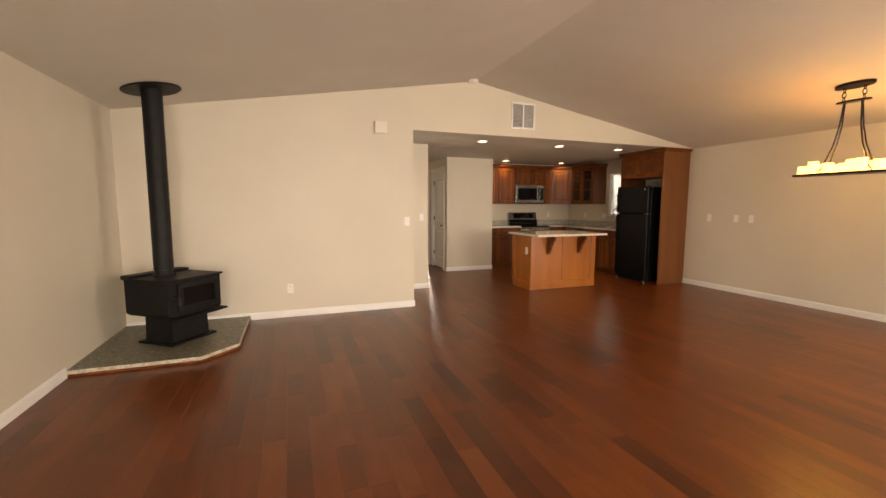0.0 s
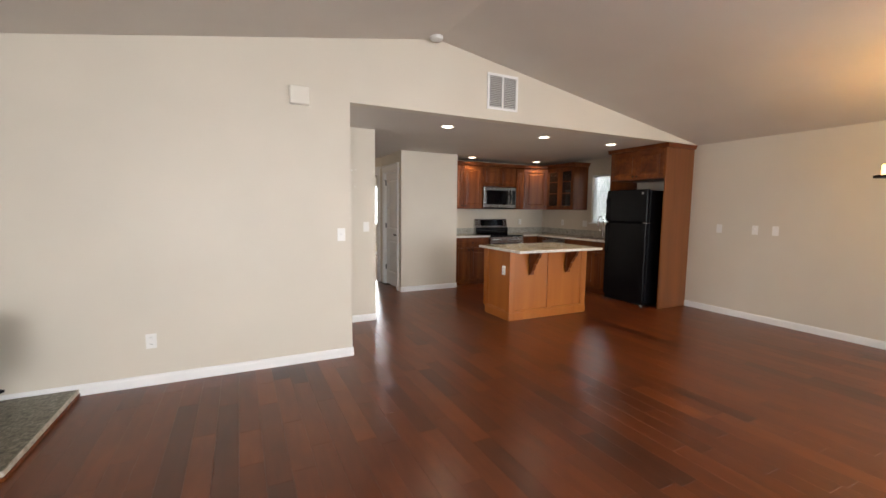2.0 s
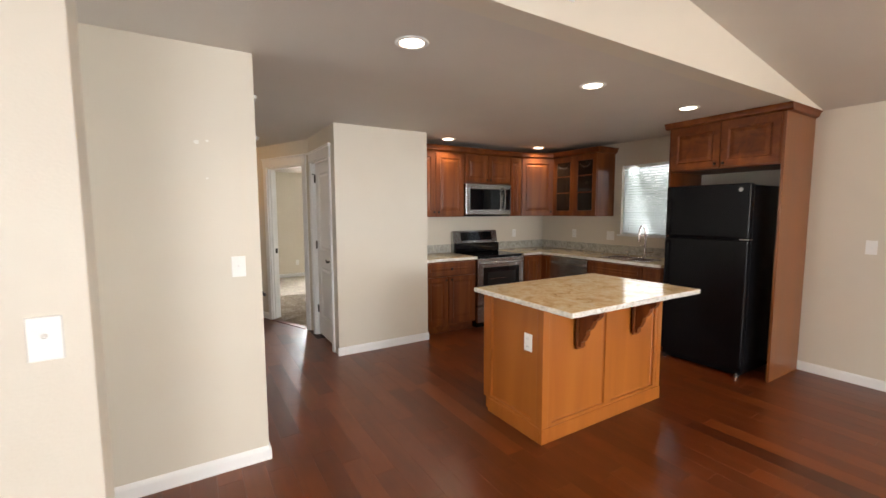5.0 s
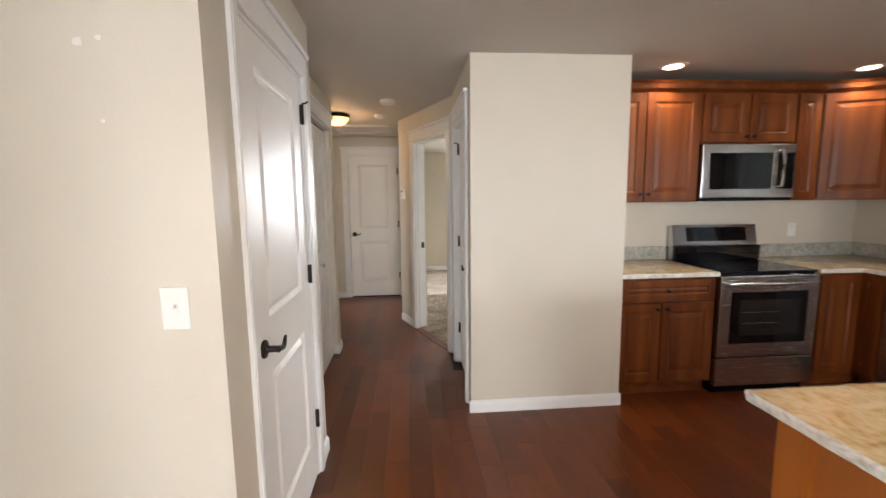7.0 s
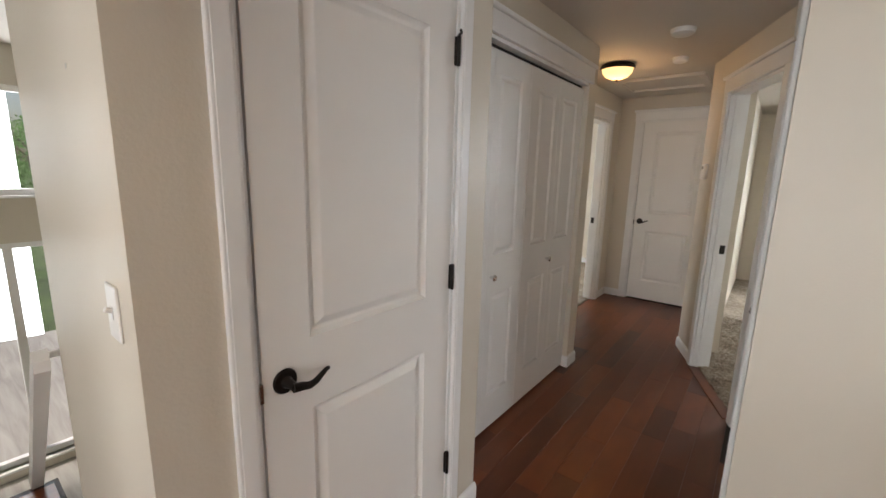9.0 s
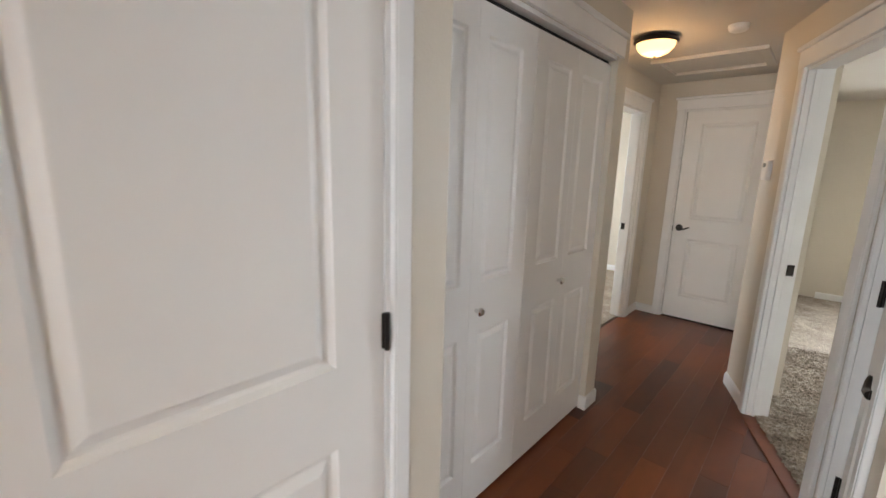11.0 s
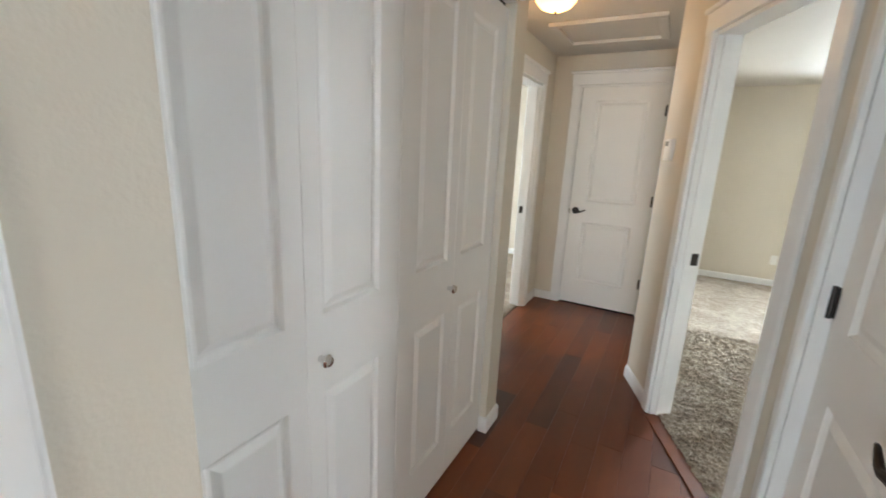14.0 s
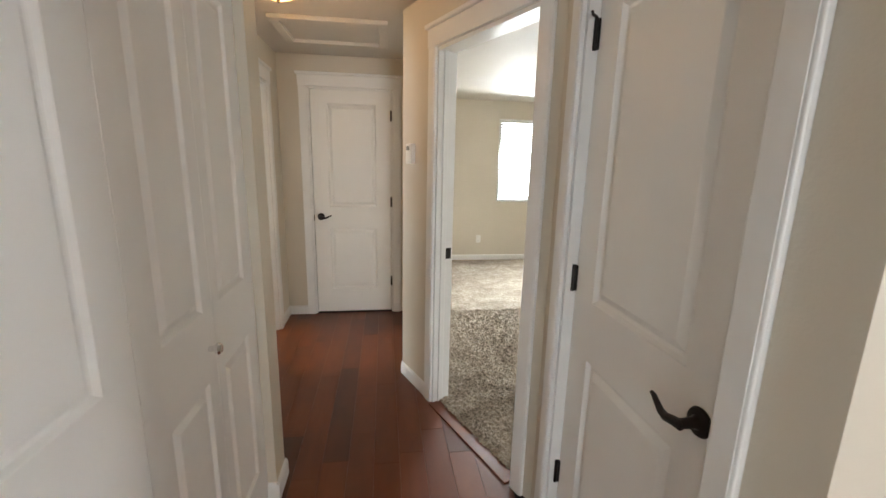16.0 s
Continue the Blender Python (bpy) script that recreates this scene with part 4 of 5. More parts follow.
for k in range(25):
    part("slat", box(-0.378, 0.378, -0.022, 0.022, -0.0012, 0.0012), SLAT, win, at=pose(WW / 2, 0.025, 0.035 + k * 0.0328, 42))
for x in (0.12, WW / 2, WW - 0.12):
    part("ladder_cord", tube([(x, 0.0, 0.02), (x, 0.0, WH - 0.03)], 0.0012, 5), SLAT, win)
part("bottom_rail", box(0.012, WW - 0.012, 0.012, 0.038, 0.003, 0.018, 0.003), SLAT, win)

# ---- island ----
IX0, IX1, IY0, IY1 = 4.398, 5.668, 6.075, 6.68
isl = thing("kitchen_island", "honey-stained maple kitchen island with framed panels", "island", (IX0, IY0, 0))
IW, ID = IX1 - IX0, IY1 - IY0
part("body", box(0.023, IW - 0.004, 0.022, ID, 0.0, 0.884), ISL, isl)
part("end_panel", panel_face(ID - 0.012, 0.784, 0.022, [(0.085, ID - 0.1, 0.02, 0.78)], [(0.0015, 0.014), (0.008, 0.018)], both=False), ISL, isl, at=pose(0, ID, 0.1, 0, 0, -90))
part("back_panel", panel_face(IW - 0.002, 0.784, 0.021, [(0.085, 0.605, 0.02, 0.78), (0.672, IW - 0.085, 0.02, 0.78)], [(0.0015, 0.014), (0.008, 0.018)], both=False), ISL, isl, at=pose(0.001, 0.0, 0.1))
part("corner_post", box(-0.004, 0.05, -0.004, 0.05, 0.1, 0.884, 0.003), ISL, isl)
part("corner_post", box(IW - 0.05, IW + 0.003, -0.004, 0.05, 0.1, 0.884, 0.003), ISL, isl)
part("base_rail", box(-0.007, IW + 0.007, -0.008, 0.016, 0, 0.1, 0.003), ISL, isl)
part("base_rail", box(-0.008, 0.016, 0.0165, ID - 0.06, 0, 0.1, 0.003), ISL, isl)
part("base_rail", box(IW - 0.016, IW + 0.007, 0.0165, ID - 0.06, 0, 0.1, 0.003), ISL, isl)
CORB = [(0, 0), (-0.19, 0), (-0.19, -0.022), (-0.172, -0.03), (-0.165, -0.055), (-0.14, -0.075), (-0.125, -0.078), (-0.118, -0.1), (-0.095, -0.13), (-0.075, -0.14), (-0.07, -0.165), (-0.05, -0.2), (-0.035, -0.21), (-0.035, -0.235), (0, -0.235)]
for x in (0.325, 0.93):
    cb = thing("corbel", "dark cherry-stained scrolled corbel under the island top", "corbel", (IX0 + x, IY0 - 0.001, 0.884), group="corbels of the island")
    part("bracket", prism([(p[0], p[1] * 1.24) for p in CORB], -0.022, 0.022, axes="yzx"), CAB, cb)
    part("back_plate", box(-0.035, 0.035, -0.016, 0.0, -0.31, -0.004, 0.003), CAB, cb)
it = thing("island_top", "polished cream granite island top with chiselled edge", "worktop", (0, 0, 0.885))
TX0, TX1, TY0, TY1 = 4.338, 5.67, 5.80, 6.725
part("slab", box(TX0 + 0.004, TX1 - 0.004, TY0 + 0.004, TY1 - 0.004, 0.0, 0.033, 0.003), STONE, it)
rnd = random.Random(4)
bm = bmesh.new()
loop = []
for (xa, ya), (xb, yb) in zip(((TX0, TY0), (TX1, TY0), (TX1, TY1), (TX0, TY1)), ((TX1, TY0), (TX1, TY1), (TX0, TY1), (TX0, TY0))):
    n = int(math.hypot(xb - xa, yb - ya) / 0.03)
    nx, ny = (yb - ya) / math.hypot(xb - xa, yb - ya), -(xb - xa) / math.hypot(xb - xa, yb - ya)
    for k in range(n):
        f = k / n
        loop.append((xa + (xb - xa) * f, ya + (yb - ya) * f, nx, ny))
rows = []
for z, off in ((0.001, -0.003), (0.012, 0.0), (0.024, 0.001), (0.0322, -0.002)):
    rows.append([bm.verts.new((x + nx * (off + rnd.uniform(-0.002, 0.002)), y + ny * (off + rnd.uniform(-0.002, 0.002)), z)) for x, y, nx, ny in loop])
for a, b in zip(rows, rows[1:]):
    for k in range(len(loop)):
        j = (k + 1) % len(loop)
        bm.faces.new((a[k], a[j], b[j], b[k]))
part("chiselled_edge", bm, EDGE, it)


def wall_plate(name, label, at, turn, kind_="outlet", w=0.072, h=0.116):
    """White cover plate, with a toggle, a rocker or a double socket."""
    p = thing(name, label, "switch" if kind_ != "outlet" else "outlet", at, turn)
    part("plate", box(-w / 2, w / 2, -0.006, 0, -h / 2, h / 2, 0.003), PLASTIC, p)
    if kind_ == "toggle":
        part("toggle", spin(box(-0.005, 0.005, -0.016, 0, -0.005, 0.005, 0.002), pose(0, -0.004, 0.004, -25)), PLASTIC, p)
        part("surround", box(-0.008, 0.008, -0.0075, -0.0062, -0.014, 0.014), TRIM, p)
    else:
        for z in (-0.026, 0.026):
            s = part("socket", box(-0.017, 0.017, -0.0085, -0.0062, z - 0.014, z + 0.014, 0.001, 1), PLASTIC, p)
            for x in (-0.006, 0.006):
                part("slot", box(x - 0.001, x + 0.001, -0.0092, -0.0086, z - 0.003, z + 0.006), DARKGAP, s)
    return p


wall_plate("light_switch", "white toggle switch beside the kitchen opening", (2.232, YB, 1.157), 0, "toggle")
wall_plate("power_outlet", "white double outlet low on the cream wall", (0.75, YB, 0.353), 0)
wall_plate("light_switch", "white toggle switch on the short hall wall", (2.786, YS, 1.175), 0, "toggle")
wall_plate("power_outlet", "white outlet on the island's end panel", (IX0 - 0.0005, 6.205, 0.634), -90)
for y in (5.316, 4.873, 4.645):
    wall_plate("light_switch", "white toggle switch on the dining wall", (XR, y, 1.172), -90, "toggle")
wall_plate("power_outlet", "white outlet on the kitchen wall above the upstand", (XR, 8.41, 1.155), -90)
wall_plate("light_switch", "white switch on the kitchen wall beside the window", (XR, 7.8, 1.15), -90, "toggle", 0.116)
wall_plate("power_outlet", "white outlet above the worktop beside the range", (6.75, YK, 1.15), 0)
wall_plate("power_outlet", "white outlet low on the living room side wall", (XL, 3.42, 0.36), 90)
wall_plate("power_outlet", "white outlet low on the bedroom wall", (4.61, 14.0, 0.33), 0)
wall_plate("power_outlet", "white outlet low on the far room wall", (1.6, 13.5, 0.35), 0)

PATCH = paint("touch_up_paint", (0.8, 0.78, 0.72), 0.25, var=0.03, scale=60, bump=0.2)
for x, z, w, h in ((2.615, 1.848, 0.024, 0.024), (2.664, 1.858, 0.016, 0.015), (2.655, 1.66, 0.012, 0.012)):
    pt = thing("paint_patch", "small pale touched-up paint patch on the hall wall", "paint patch", (x, YS, z), group="touched-up patches")
    part("patch", prism([(w / 2 * math.cos(a) * (1 + 0.18 * math.sin(3 * a + x * 9)), h / 2 * math.sin(a) * (1 + 0.15 * math.cos(2 * a))) for a in [k * math.pi / 8 for k in range(16)]], -0.0012, -0.0002, axes="xzy"), PATCH, pt)

# return-air grille, chime, detectors
vg = thing("air_return_grille", "white louvred air return grille high on the wall", "vent", (3.772, YB, 2.46))
for a in ((0, 0.39, 0, 0.028), (0, 0.39, 0.343, 0.371), (0, 0.028, 0.028, 0.343), (0.362, 0.39, 0.028, 0.343), (0.184, 0.206, 0.028, 0.343)):
    part("frame", box(a[0], a[1], -0.012, 0, a[2], a[3], 0.003), TRIM, vg)
part("backing", box(0.028, 0.362, -0.002, 0, 0.028, 0.343), paint("grille_backing", (0.22, 0.21, 0.2), 0.8), vg)
for x0 in (0.029, 0.207):
    for k in range(17):
        part("slat", box(x0, x0 + 0.154, -0.005, 0.004, -0.0008, 0.0008), TRIM, vg, at=pose(0, -0.006, 0.038 + k * 0.0183, 40))
ch = thing("door_chime", "square white door chime box on the wall", "chime", (1.89, YB, 2.35))
part("cover", box(-0.078, 0.078, -0.048, 0, -0.075, 0.075, 0.008, 3), CHIME, ch)
part("back_plate", box(-0.084, 0.084, -0.006, 0, -0.079, 0.079, 0.002), CHIME, ch)


def detector(name, label, at, r, tilt=(0, 0)):
    d = thing(name, label, "detector", at)
    d.matrix_world = pose(*at, 180 + tilt[0], tilt[1])
    part("base", lathe([(0, 0), (r, 0), (r, 0.012), (0, 0.012)], 28), PLASTIC, d, smooth=True)
    part("cover", lathe([(r * 0.94, 0.012), (r * 0.92, 0.026), (r * 0.7, 0.036), (0, 0.038)], 28), PLASTIC, d, smooth=True)


detector("smoke_detector", "round white smoke detector near the ridge", (3.14, YB - 0.09, 3.035), 0.065)
detector("smoke_detector", "round white smoke detector on the hall ceiling", (3.24, 9.62, KC), 0.07)
detector("carbon_monoxide_detector", "small round white detector on the hall ceiling", (3.12, 10.3, KC), 0.055)
th = thing("thermostat", "white wall thermostat with a grey display", "thermostat", (D0.x + 1.22 * _c, D0.y + 1.22 * _s, 1.515), DANG + 180)
part("housing", box(-0.04, 0.04, -0.028, 0, -0.06, 0.06, 0.006, 3), PLASTIC, th)
part("display", box(-0.028, 0.012, -0.0295, -0.0285, 0.02, 0.045), paint("grey_display", (0.18, 0.19, 0.18), 0.3), th, "grey display")
part("dial_cover", box(-0.034, 0.034, -0.031, -0.0285, -0.05, 0.008, 0.001, 1), PLASTIC, th)

# ceiling hatch
hx0, hx1, hy0, hy1 = 2.47, 3.22, 10.85, 11.45
ht = thing("attic_hatch", "white trimmed attic hatch in the hall ceiling", "hatch", (0, 0, KC))
for a in ((hx0, hx1, hy0, hy0 + 0.06), (hx0, hx1, hy1 - 0.06, hy1), (hx0, hx0 + 0.06, hy0 + 0.06, hy1 - 0.06), (hx1 - 0.06, hx1, hy0 + 0.06, hy1 - 0.06)):
    part("trim", box(*a, -0.028, 0, 0.006), CEIL, ht)
part("panel", box(hx0 + 0.06, hx1 - 0.06, hy0 + 0.06, hy1 - 0.06, -0.006, 0), CEIL, ht)

# downlights
for x, y in ((3.59, 6.245), (5.005, 6.25), (6.225, 6.25), (5.267, 8.56), (6.71, 8.52)):
    dl = thing("downlight", "lit recessed downlight with a white trim ring", "downlight", (x, y, KC), group="kitchen downlights")
    part("trim_ring", lathe([(0.062, -0.001), (0.066, -0.006), (0.084, -0.006), (0.09, -0.001)], 32), TRIM, dl, smooth=True)
    part("lens", lathe([(0.0, -0.0035), (0.062, -0.0035)], 32), CANGLOW, dl, "glowing lens")
    lp = new("downlight_bulb", bpy.data.lights.new("downlight_bulb", "SPOT"))
    lp.data.energy, lp.data.color, lp.data.spot_size, lp.data.spot_blend, lp.data.shadow_soft_size = 20, CAN, radians(130), 0.6, 0.05
    lp.matrix_world = look((x, y, KC - 0.02), (x, y, 0))

# hall lamp
hl = thing("ceiling_lamp", "lit glass bowl ceiling lamp with a bronze rim", "lamp", (2.68, 10.26, KC))
part("rim", lathe([(0, 0), (0.11, 0), (0.13, -0.012), (0.135, -0.03), (0.125, -0.042), (0.12, -0.03)], 32), BRONZE, hl, "oil-rubbed bronze rim", smooth=True)
part("bowl", lathe([(0.119, -0.035), (0.112, -0.065), (0.085, -0.095), (0.045, -0.112), (0, -0.118)], 32), DOME, hl, "glowing amber glass bowl", smooth=True)
part("finial", lathe([(0, -0.118), (0.008, -0.118), (0.01, -0.126), (0, -0.134)], 14), BRONZE, hl, smooth=True)
lp = new("lamp_bulb", bpy.data.lights.new("lamp_bulb", "POINT"))
lp.data.energy, lp.data.color, lp.data.shadow_soft_size = 4, (1.0, 0.6, 0.28), 0.08
lp.location = (2.68, 10.26, KC - 0.2)

# ---- living room things ----
hp = [(XL, 4.375), (0.0, 4.365), (0.275, 4.64), (0.29, YB), (XL, YB)]
ht = thing("hearth_pad", "speckled grey stone hearth pad with a wooden edge", "hearth")
part("stone_top", prism(hp, 0.02, 0.052), HEARTHM, ht)
for (a, b) in zip(hp[:3], hp[1:4]):
    ln = math.hypot(b[0] - a[0], b[1] - a[1])
    an = math.degrees(math.atan2(b[1] - a[1], b[0] - a[0]))
    part("stone_edge", box(0, ln, -0.006, 0.002, 0.022, 0.0535, 0.002), HEDGE, ht, at=pose(a[0], a[1], 0, 0, 0, an))
    part("wood_trim", box(-0.003, ln + 0.006, -0.012, 0.002, 0, 0.022, 0.003), CABH, ht, at=pose(a[0], a[1], 0, 0, 0, an))

SA = 52.0
ws = thing("wood_stove", "black steel wood stove on a pedestal with flue", "stove", (-0.318, 5.06, 0.052), SA)
# local: x along the front, -y to the front
part("base_plate", box(-0.25, 0.25, -0.235, 0.2, 0, 0.018, 0.004), IRON, ws)
part("pedestal", prism([(-0.2, 0.018), (0.2, 0.018), (0.19, 0.27), (-0.19, 0.27)], -0.185, 0.16, axes="xzy"), IRON, ws)
part("ash_lip", box(-0.29, 0.29, -0.36, -0.2, 0.262, 0.28, 0.005), IRON, ws)
part("firebox", prism([(-0.262, 0.27), (0.262, 0.27), (0.29, 0.3), (0.29, 0.615), (-0.29, 0.615), (-0.29, 0.3)], -0.27, 0.27, axes="xzy"), IRON, ws)
part("top_plate", box(-0.31, 0.31, -0.295, 0.285, 0.615, 0.632, 0.004), IRON, ws)
part("rear_shelf", box(-0.31, 0.31, 0.16, 0.285, 0.633, 0.655, 0.005), IRON, ws)
dd = part("door", box(-0.2, 0.24, -0.296, -0.271, 0.33, 0.585, 0.006), IRON, ws)
part("door_glass", box(-0.15, 0.19, -0.299, -0.2965, 0.375, 0.545, 0.002), BLACKGLASS, dd, "dark glass in the stove door")
for x in (-0.18, 0.21):
    part("glass_frame", box(x - 0.012, x + 0.012, -0.303, -0.2965, 0.35, 0.57, 0.003), IRON, dd)
part("handle", tube([(-0.225, -0.275, 0.47), (-0.225, -0.315, 0.47), (-0.225, -0.33, 0.45), (-0.225, -0.335, 0.40)], 0.009, 8), BRONZE, dd, smooth=True)
part("handle_coil", tube([(-0.225, -0.322, 0.462), (-0.225, -0.338, 0.395)], 0.013, 10), BRONZE, dd, smooth=True)
fl = thing("flue_pipe", "matt black stove pipe rising to the ceiling", "flue", (-0.39, 5.035, 0.684))
part("pipe", lathe([(0.076, 0.0), (0.076, 0.06), (0.084, 0.062), (0.084, 0.9), (0.087, 0.902), (0.087, 0.915), (0.084, 0.917), (0.084, 1.86)], 36), IRON, fl, smooth=True)
part("collar", lathe([(0.095, 0.0), (0.095, 0.02), (0.078, 0.022)], 36), IRON, fl, smooth=True)
fz = KC + SLOPE_L * (-0.39 - XL)
part("ceiling_flange", spin(lathe([(0.0, 0.0), (0.24, 0.0), (0.24, -0.008), (0.235, -0.012), (0.09, -0.014)], 44), pose(0, 0, fz - 0.004 - 0.684, 0, -math.degrees(math.atan(SLOPE_L)), 0)), IRON, fl, smooth=True)

# chandelier
cx, cy = 6.05, 2.92
cz = RIDGE_Z - SLOPE_R * (cx - RIDGE_X)
chd = thing("chandelier", "long bronze candle-tray chandelier with glowing glass cylinders", "chandelier", (cx, cy, cz))
tilt = math.degrees(math.atan(SLOPE_R))
part("canopy", spin(prism([(0.085 * math.cos(a) * 0.8, 0.16 * math.sin(a)) for a in [k * math.pi / 16 for k in range(32)]], -0.028, 0.0), pose(0, 0, 0, 0, tilt, 0)), BRONZE, chd)
TZ = 1.685 - cz
part("hanger_plate", prism([(0.05 * math.cos(a), 0.14 * math.sin(a)) for a in [k * math.pi / 16 for k in range(32)]], -0.175, -0.16), BRONZE, chd)
for s in (-1, 1):
    for k in range(3):
        z0 = -0.02 - k * 0.048
        tor = [(0, s * 0.08 + 0.016 * math.cos(a) * (k % 2), z0 - 0.026 + 0.03 * math.sin(a)) if k % 2 else (0.016 * math.cos(a), s * 0.08, z0 - 0.026 + 0.03 * math.sin(a)) for a in [j * math.pi / 6 for j in range(13)]]
        part("chain_link", tube(tor, 0.004, 6), BRONZE, chd, smooth=True)
    for sx in (-1, 1):
        part("arm", tube([(sx * 0.01, s * 0.07, -0.17), (sx * 0.02, s * 0.085, -0.4), (sx * 0.03, s * 0.12, -0.6), (sx * 0.05, s * 0.19, TZ + 0.07), (sx * 0.06, s * 0.235, TZ + 0.012)], 0.007, 8), BRONZE, chd, smooth=True)
part("tray", prism([(0.13 * math.cos(a), math.copysign(abs(math.sin(a)) ** 0.5, math.sin(a)) * 0.47) for a in [k * math.pi / 20 for k in range(40)]], TZ, TZ + 0.022), BRONZE, chd)
rnd = random.Random(7)
for k in range(7):
    for sx in (-1, 1):
        if abs(k - 3) == 3 and sx == 1:
            continue
        y = -0.39 + k * 0.13 + rnd.uniform(-0.01, 0.01)
        h = (0.1, 0.125, 0.085)[(k + sx) % 3]
        x = 0.0 if abs(k - 3) == 3 else sx * 0.055
        part("candle_glass", lathe([(0, 0.001), (0.044, 0.001), (0.044, h), (0.039, h), (0.039, 0.02), (0, 0.02)], 20, at=(x, y, TZ + 0.022)), CANDLE, chd, "glowing amber glass cylinder", smooth=True)
for y in (-0.3, 0.0, 0.3):
    lp = new("candle_bulb", bpy.data.lights.new("candle_bulb", "POINT"))
    lp.data.energy, lp.data.color, lp.data.shadow_soft_size = 8.0, WARM, 0.06
    lp.location = (cx, cy + y, 1.685 + 0.2)

# rear and other windows


def plain_window(name, label, at, turn, w, h, bars=(), blinds=False):
    o = thing(name, label, "window", at, turn, kind="structure")
    for a in ((0, 0.05, 0, h), (w - 0.05, w, 0, h), (0.05, w - 0.05, 0, 0.05), (0.05, w - 0.05, h - 0.05, h)):
        part("frame", box(a[0], a[1], 0.04, 0.1, a[2], a[3], 0.004), TRIM, o)
    for b in bars:
        part("mullion", box(b - 0.03, b + 0.03, 0.04, 0.1, 0.05, h - 0.05, 0.004), TRIM, o)
    p = part("pane", box(0.05, w - 0.05, 0.068, 0.073, 0.05, h - 0.05), GLASS, o)
    p.visible_shadow = False
    if blinds:
        for k in range(int((h - 0.06) / 0.04)):
            part("slat", box(-w / 2 + 0.02, w / 2 - 0.02, -0.022, 0.022, -0.0012, 0.0012), SLAT, o, at=pose(w / 2, 0.012, 0.04 + k * 0.04, 30))
    else:
        part("sill", box(-0.04, w + 0.04, -0.035, 0.04, -0.022, 0, 0.005), TRIM, o)
    return o


plain_window("window_2", "white framed sliding glass door", (1.7, REAR, 0.05), 180, 2.3, 2.05, (1.15,))
plain_window("window_3", "white framed living room window", (5.6, REAR, 0.85), 180, 2.0, 1.2, (1.0,))
# east slider is out of view, added to go with the fill lamp
plain_window("window_8", "unseen white framed sliding glass door added for fill light", (XR, 1.6, 0.05), -90, 2.0, 2.05, (1.0,))
plain_window("window_4", "white framed bedroom window with blinds", (4.86, 14.0, 0.9), 0, 0.8, 1.2, (), True)
plain_window("window_5", "white framed window of the far room", (-1.5, 10.6, 0.9), 90, 1.4, 1.2)
plain_window("window_6", "white framed window above the entry door", (XL, 6.1, 1.2), 90, 1.8, 0.85)
plain_window("window_7", "white framed glass entry door at the lower landing", (XL, 6.1, -1.1), 90, 1.8, 1.92, (0.9,))
hr = thing("handrail", "short white handrail sloping down to the entry", "handrail", (2.0, YS, 0.9))
part("rail", prism([(0.09, 0.0), (0.11, -0.03), (0.10, -0.07), (-0.75, -0.98), (-0.79, -0.93)], -0.07, -0.03, axes="xzy"), TRIM, hr)
part("bracket", tube([(0.04, 0.0, -0.04), (0.04, -0.032, -0.04)], 0.012, 8), TRIM, hr)

# ---- outdoors ----
solid("ground", box(-300, 300, -300, 300, -1.6, -1.31), GRASS, "flat green lawn", "lawn")
solid("deck", box(-5, XL - 0.13, 5, 9, -1.3, -1.2), DECK, "weathered wooden deck outside the entry", "deck")


def tree(x, y, h, seed):
    """Trunk, limbs and a crown of many leaf clumps."""
    r = random.Random(seed)
    t = thing("tree", "leafy green tree outside the window", "tree", (x, y, -1.32), group="trees outside")
    bm = tube([(0, 0, 0), (0.05, 0.02, h * 0.3), (0.0, 0.1, h * 0.6)], 0.13, 10, taper=0.5)
    for k in range(6):
        a = k * 1.05
        tube([(0, 0.05, h * (0.3 + 0.04 * k)), (0.5 * math.cos(a), 0.5 * math.sin(a), h * (0.45 + 0.05 * k)), (1.1 * math.cos(a), 1.1 * math.sin(a), h * (0.55 + 0.06 * k))], 0.045, 6, bm, 0.4)
    part("trunk", bm, BARK, t, smooth=True)
    bm = bmesh.new()
    for k in range(2600):
        a, b = r.uniform(0, 6.283), r.uniform(-0.9, 1)
        d = r.uniform(0.55, 1.0) * (1 + 0.25 * math.sin(3 * a + seed) + 0.2 * math.sin(5 * b))
        c = Vector((1.5 * d * math.cos(a) * math.sqrt(1 - b * b), 1.5 * d * math.sin(a) * math.sqrt(1 - b * b), h * 0.62 + h * 0.36 * b * d))
        q = Euler((r.uniform(0, 6), r.uniform(0, 6), r.uniform(0, 6))).to_matrix()
        s = r.uniform(0.05, 0.1)
        bm.faces.new([bm.verts.new(c + q @ Vector(v) * s) for v in ((-1, 0, 0), (0, -0.5, 0.15), (1, 0, 0), (0, 0.5, 0.15))])
    part("crown", bm, LEAF, t)


BRIGHT = glow("hazy_bright_sky", (0.88, 0.95, 1.0), 6.5)
solid("backdrop_east", box(60, 60.2, 0, 90, -1.3, 40), BRIGHT, "hazy bright white sky", "sky")
solid("backdrop_north", box(-20, 59, 75, 75.2, -1.3, 40), BRIGHT, "hazy bright white sky", "sky")
for k, (x, y, h) in enumerate(((16.5, 13.6, 4.6), (19.5, 17.2, 5.2), (26, 16.5, 5.0), (-16, 9.5, 4.6), (-18, 6.5, 5.0))):
    tree(x, y, h, k)

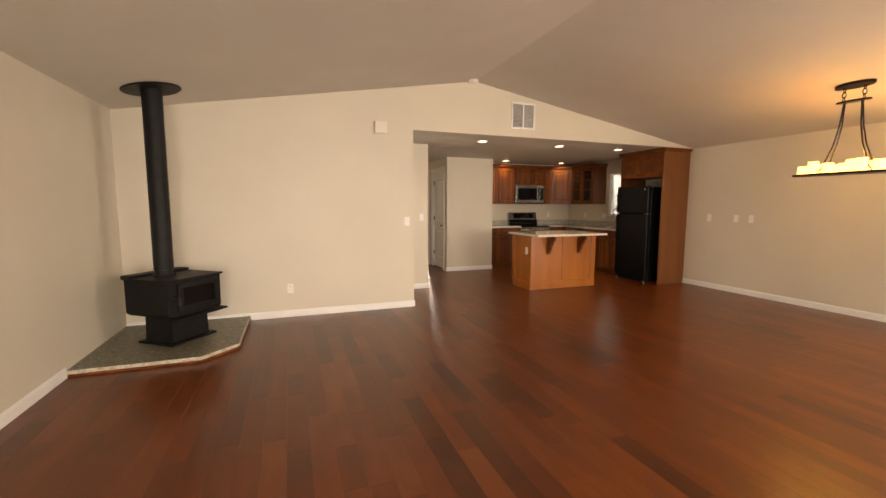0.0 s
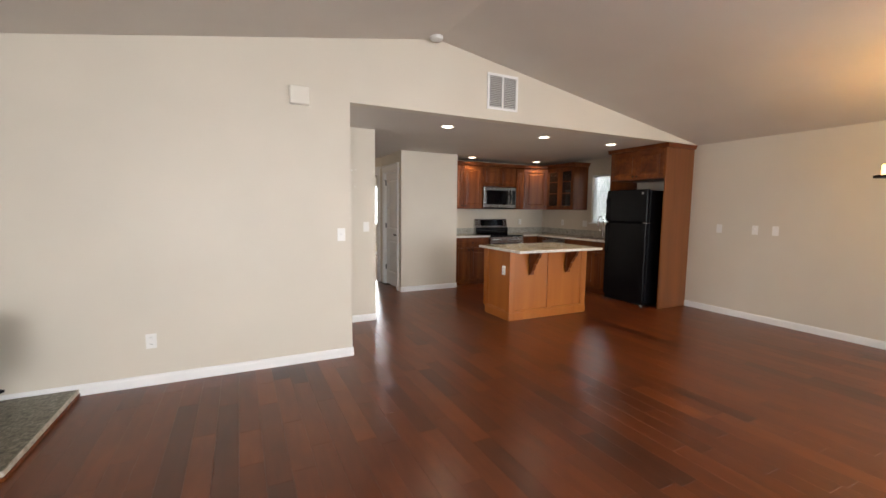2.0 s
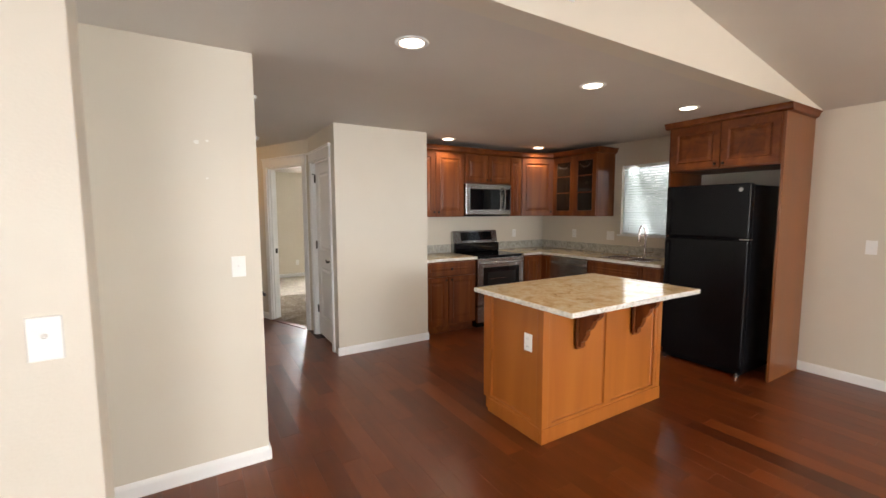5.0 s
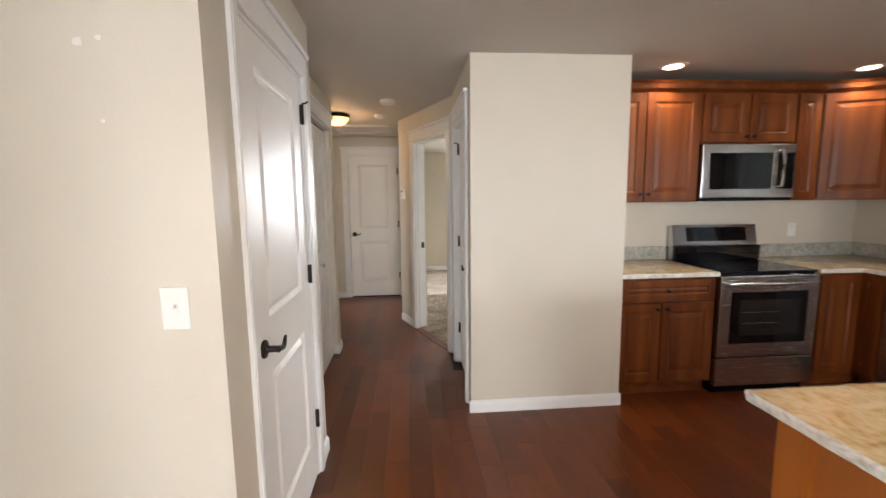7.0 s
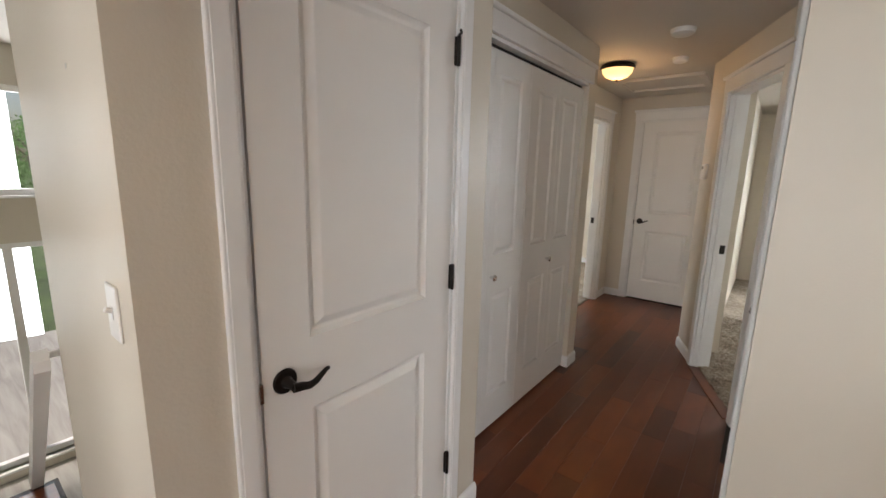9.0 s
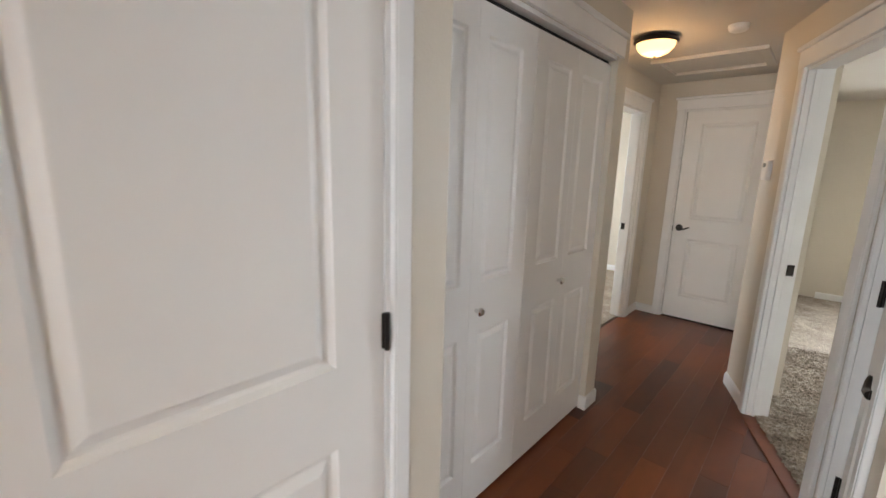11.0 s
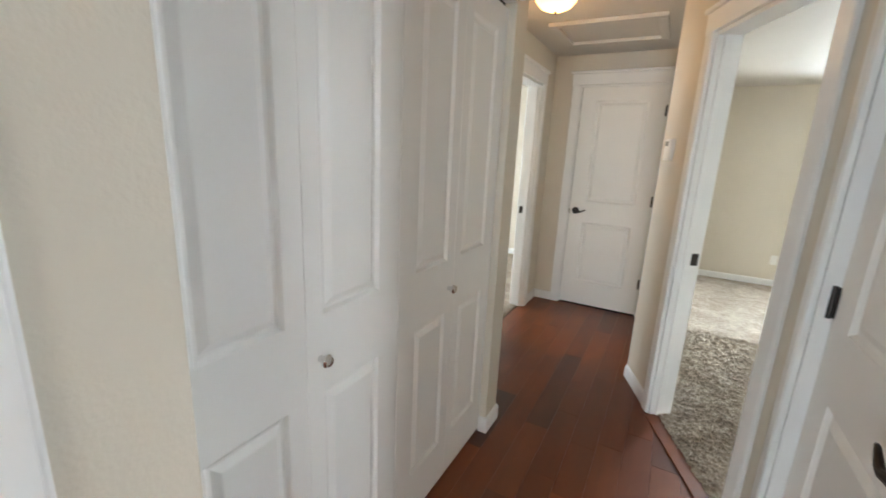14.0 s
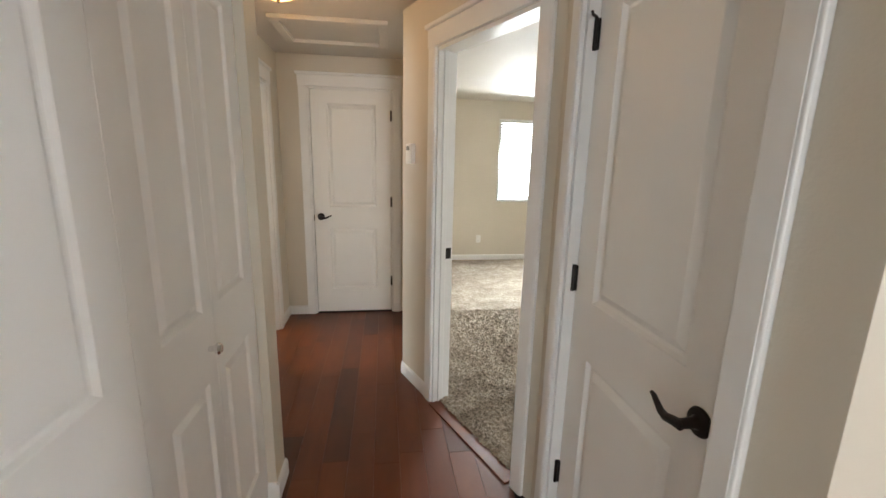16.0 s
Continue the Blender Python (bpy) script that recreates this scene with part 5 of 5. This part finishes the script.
# ---- floor planks ----
PW = 0.127
PLENS = (0.38, 0.55, 0.75, 0.95, 1.2)


def plank_bm(bm, x, y, ln, z=0.0):
    g, b = 0.0002, 0.0009
    lo = [bm.verts.new((x + a, y + c, -0.012)) for a, c in ((g, g), (PW - g, g), (PW - g, ln - g), (g, ln - g))]
    mi = [bm.verts.new((x + a, y + c, z - 0.0007)) for a, c in ((g, g), (PW - g, g), (PW - g, ln - g), (g, ln - g))]
    hi = [bm.verts.new((x + a, y + c, z)) for a, c in ((b, b), (PW - b, b), (PW - b, ln - b), (b, ln - b))]
    for p, q in ((lo, mi), (mi, hi)):
        for k in range(4):
            bm.faces.new((p[k], p[(k + 1) % 4], q[(k + 1) % 4], q[k]))
    bm.faces.new(hi)


plank_mesh = {}
for ln in PLENS:
    bm = bmesh.new()
    plank_bm(bm, 0, 0, ln)
    plank_mesh[ln] = mesh_of("plank", bm, FLOORA)


def stretches(x):
    """Where wooden floor lies along y in the column at x."""
    if x < 1.3:
        return [(REAR, YB + 0.12)]
    if x < 2.29 - PW / 2:
        return [(REAR, YS)]
    if x < XC - 0.06:
        return [(REAR, YS), (9.68, YE)]
    if x < XS - 0.06:
        return [(REAR, YS), (8.0, YE)]
    if x < 3.42:
        return [(REAR, YE)]
    if x < 3.8:
        return [(REAR, 10.5)]
    return [(REAR, YK)]


rnd = random.Random(11)
rest = bmesh.new()
x, count = XL, 0
while x < XR:
    for y0, y1 in stretches(x + PW / 2):
        y = y0 - rnd.uniform(0, 0.7)
        while y < y1:
            ln = rnd.choice(PLENS)
            z = rnd.uniform(-0.0002, 0.0001)
            if 1.5 < x < 4.3 and 1.6 < y and y + ln < min(y1, 9.2) and count < 300 and y > y0:
                ob = new("plank", plank_mesh[ln])
                ob.location, ob.parent = (x, y, z), floor_main
                count += 1
            else:
                a, b = max(y, y0), min(y + ln, y1)
                if b - a > 0.02:
                    plank_bm(rest, x, a, b - a, z)
            y += ln
    x += PW
ob = part("planks", rest, FLOORB, floor_main, "red-brown wooden planks")
tagged(ob, "", "", "", "stuff")
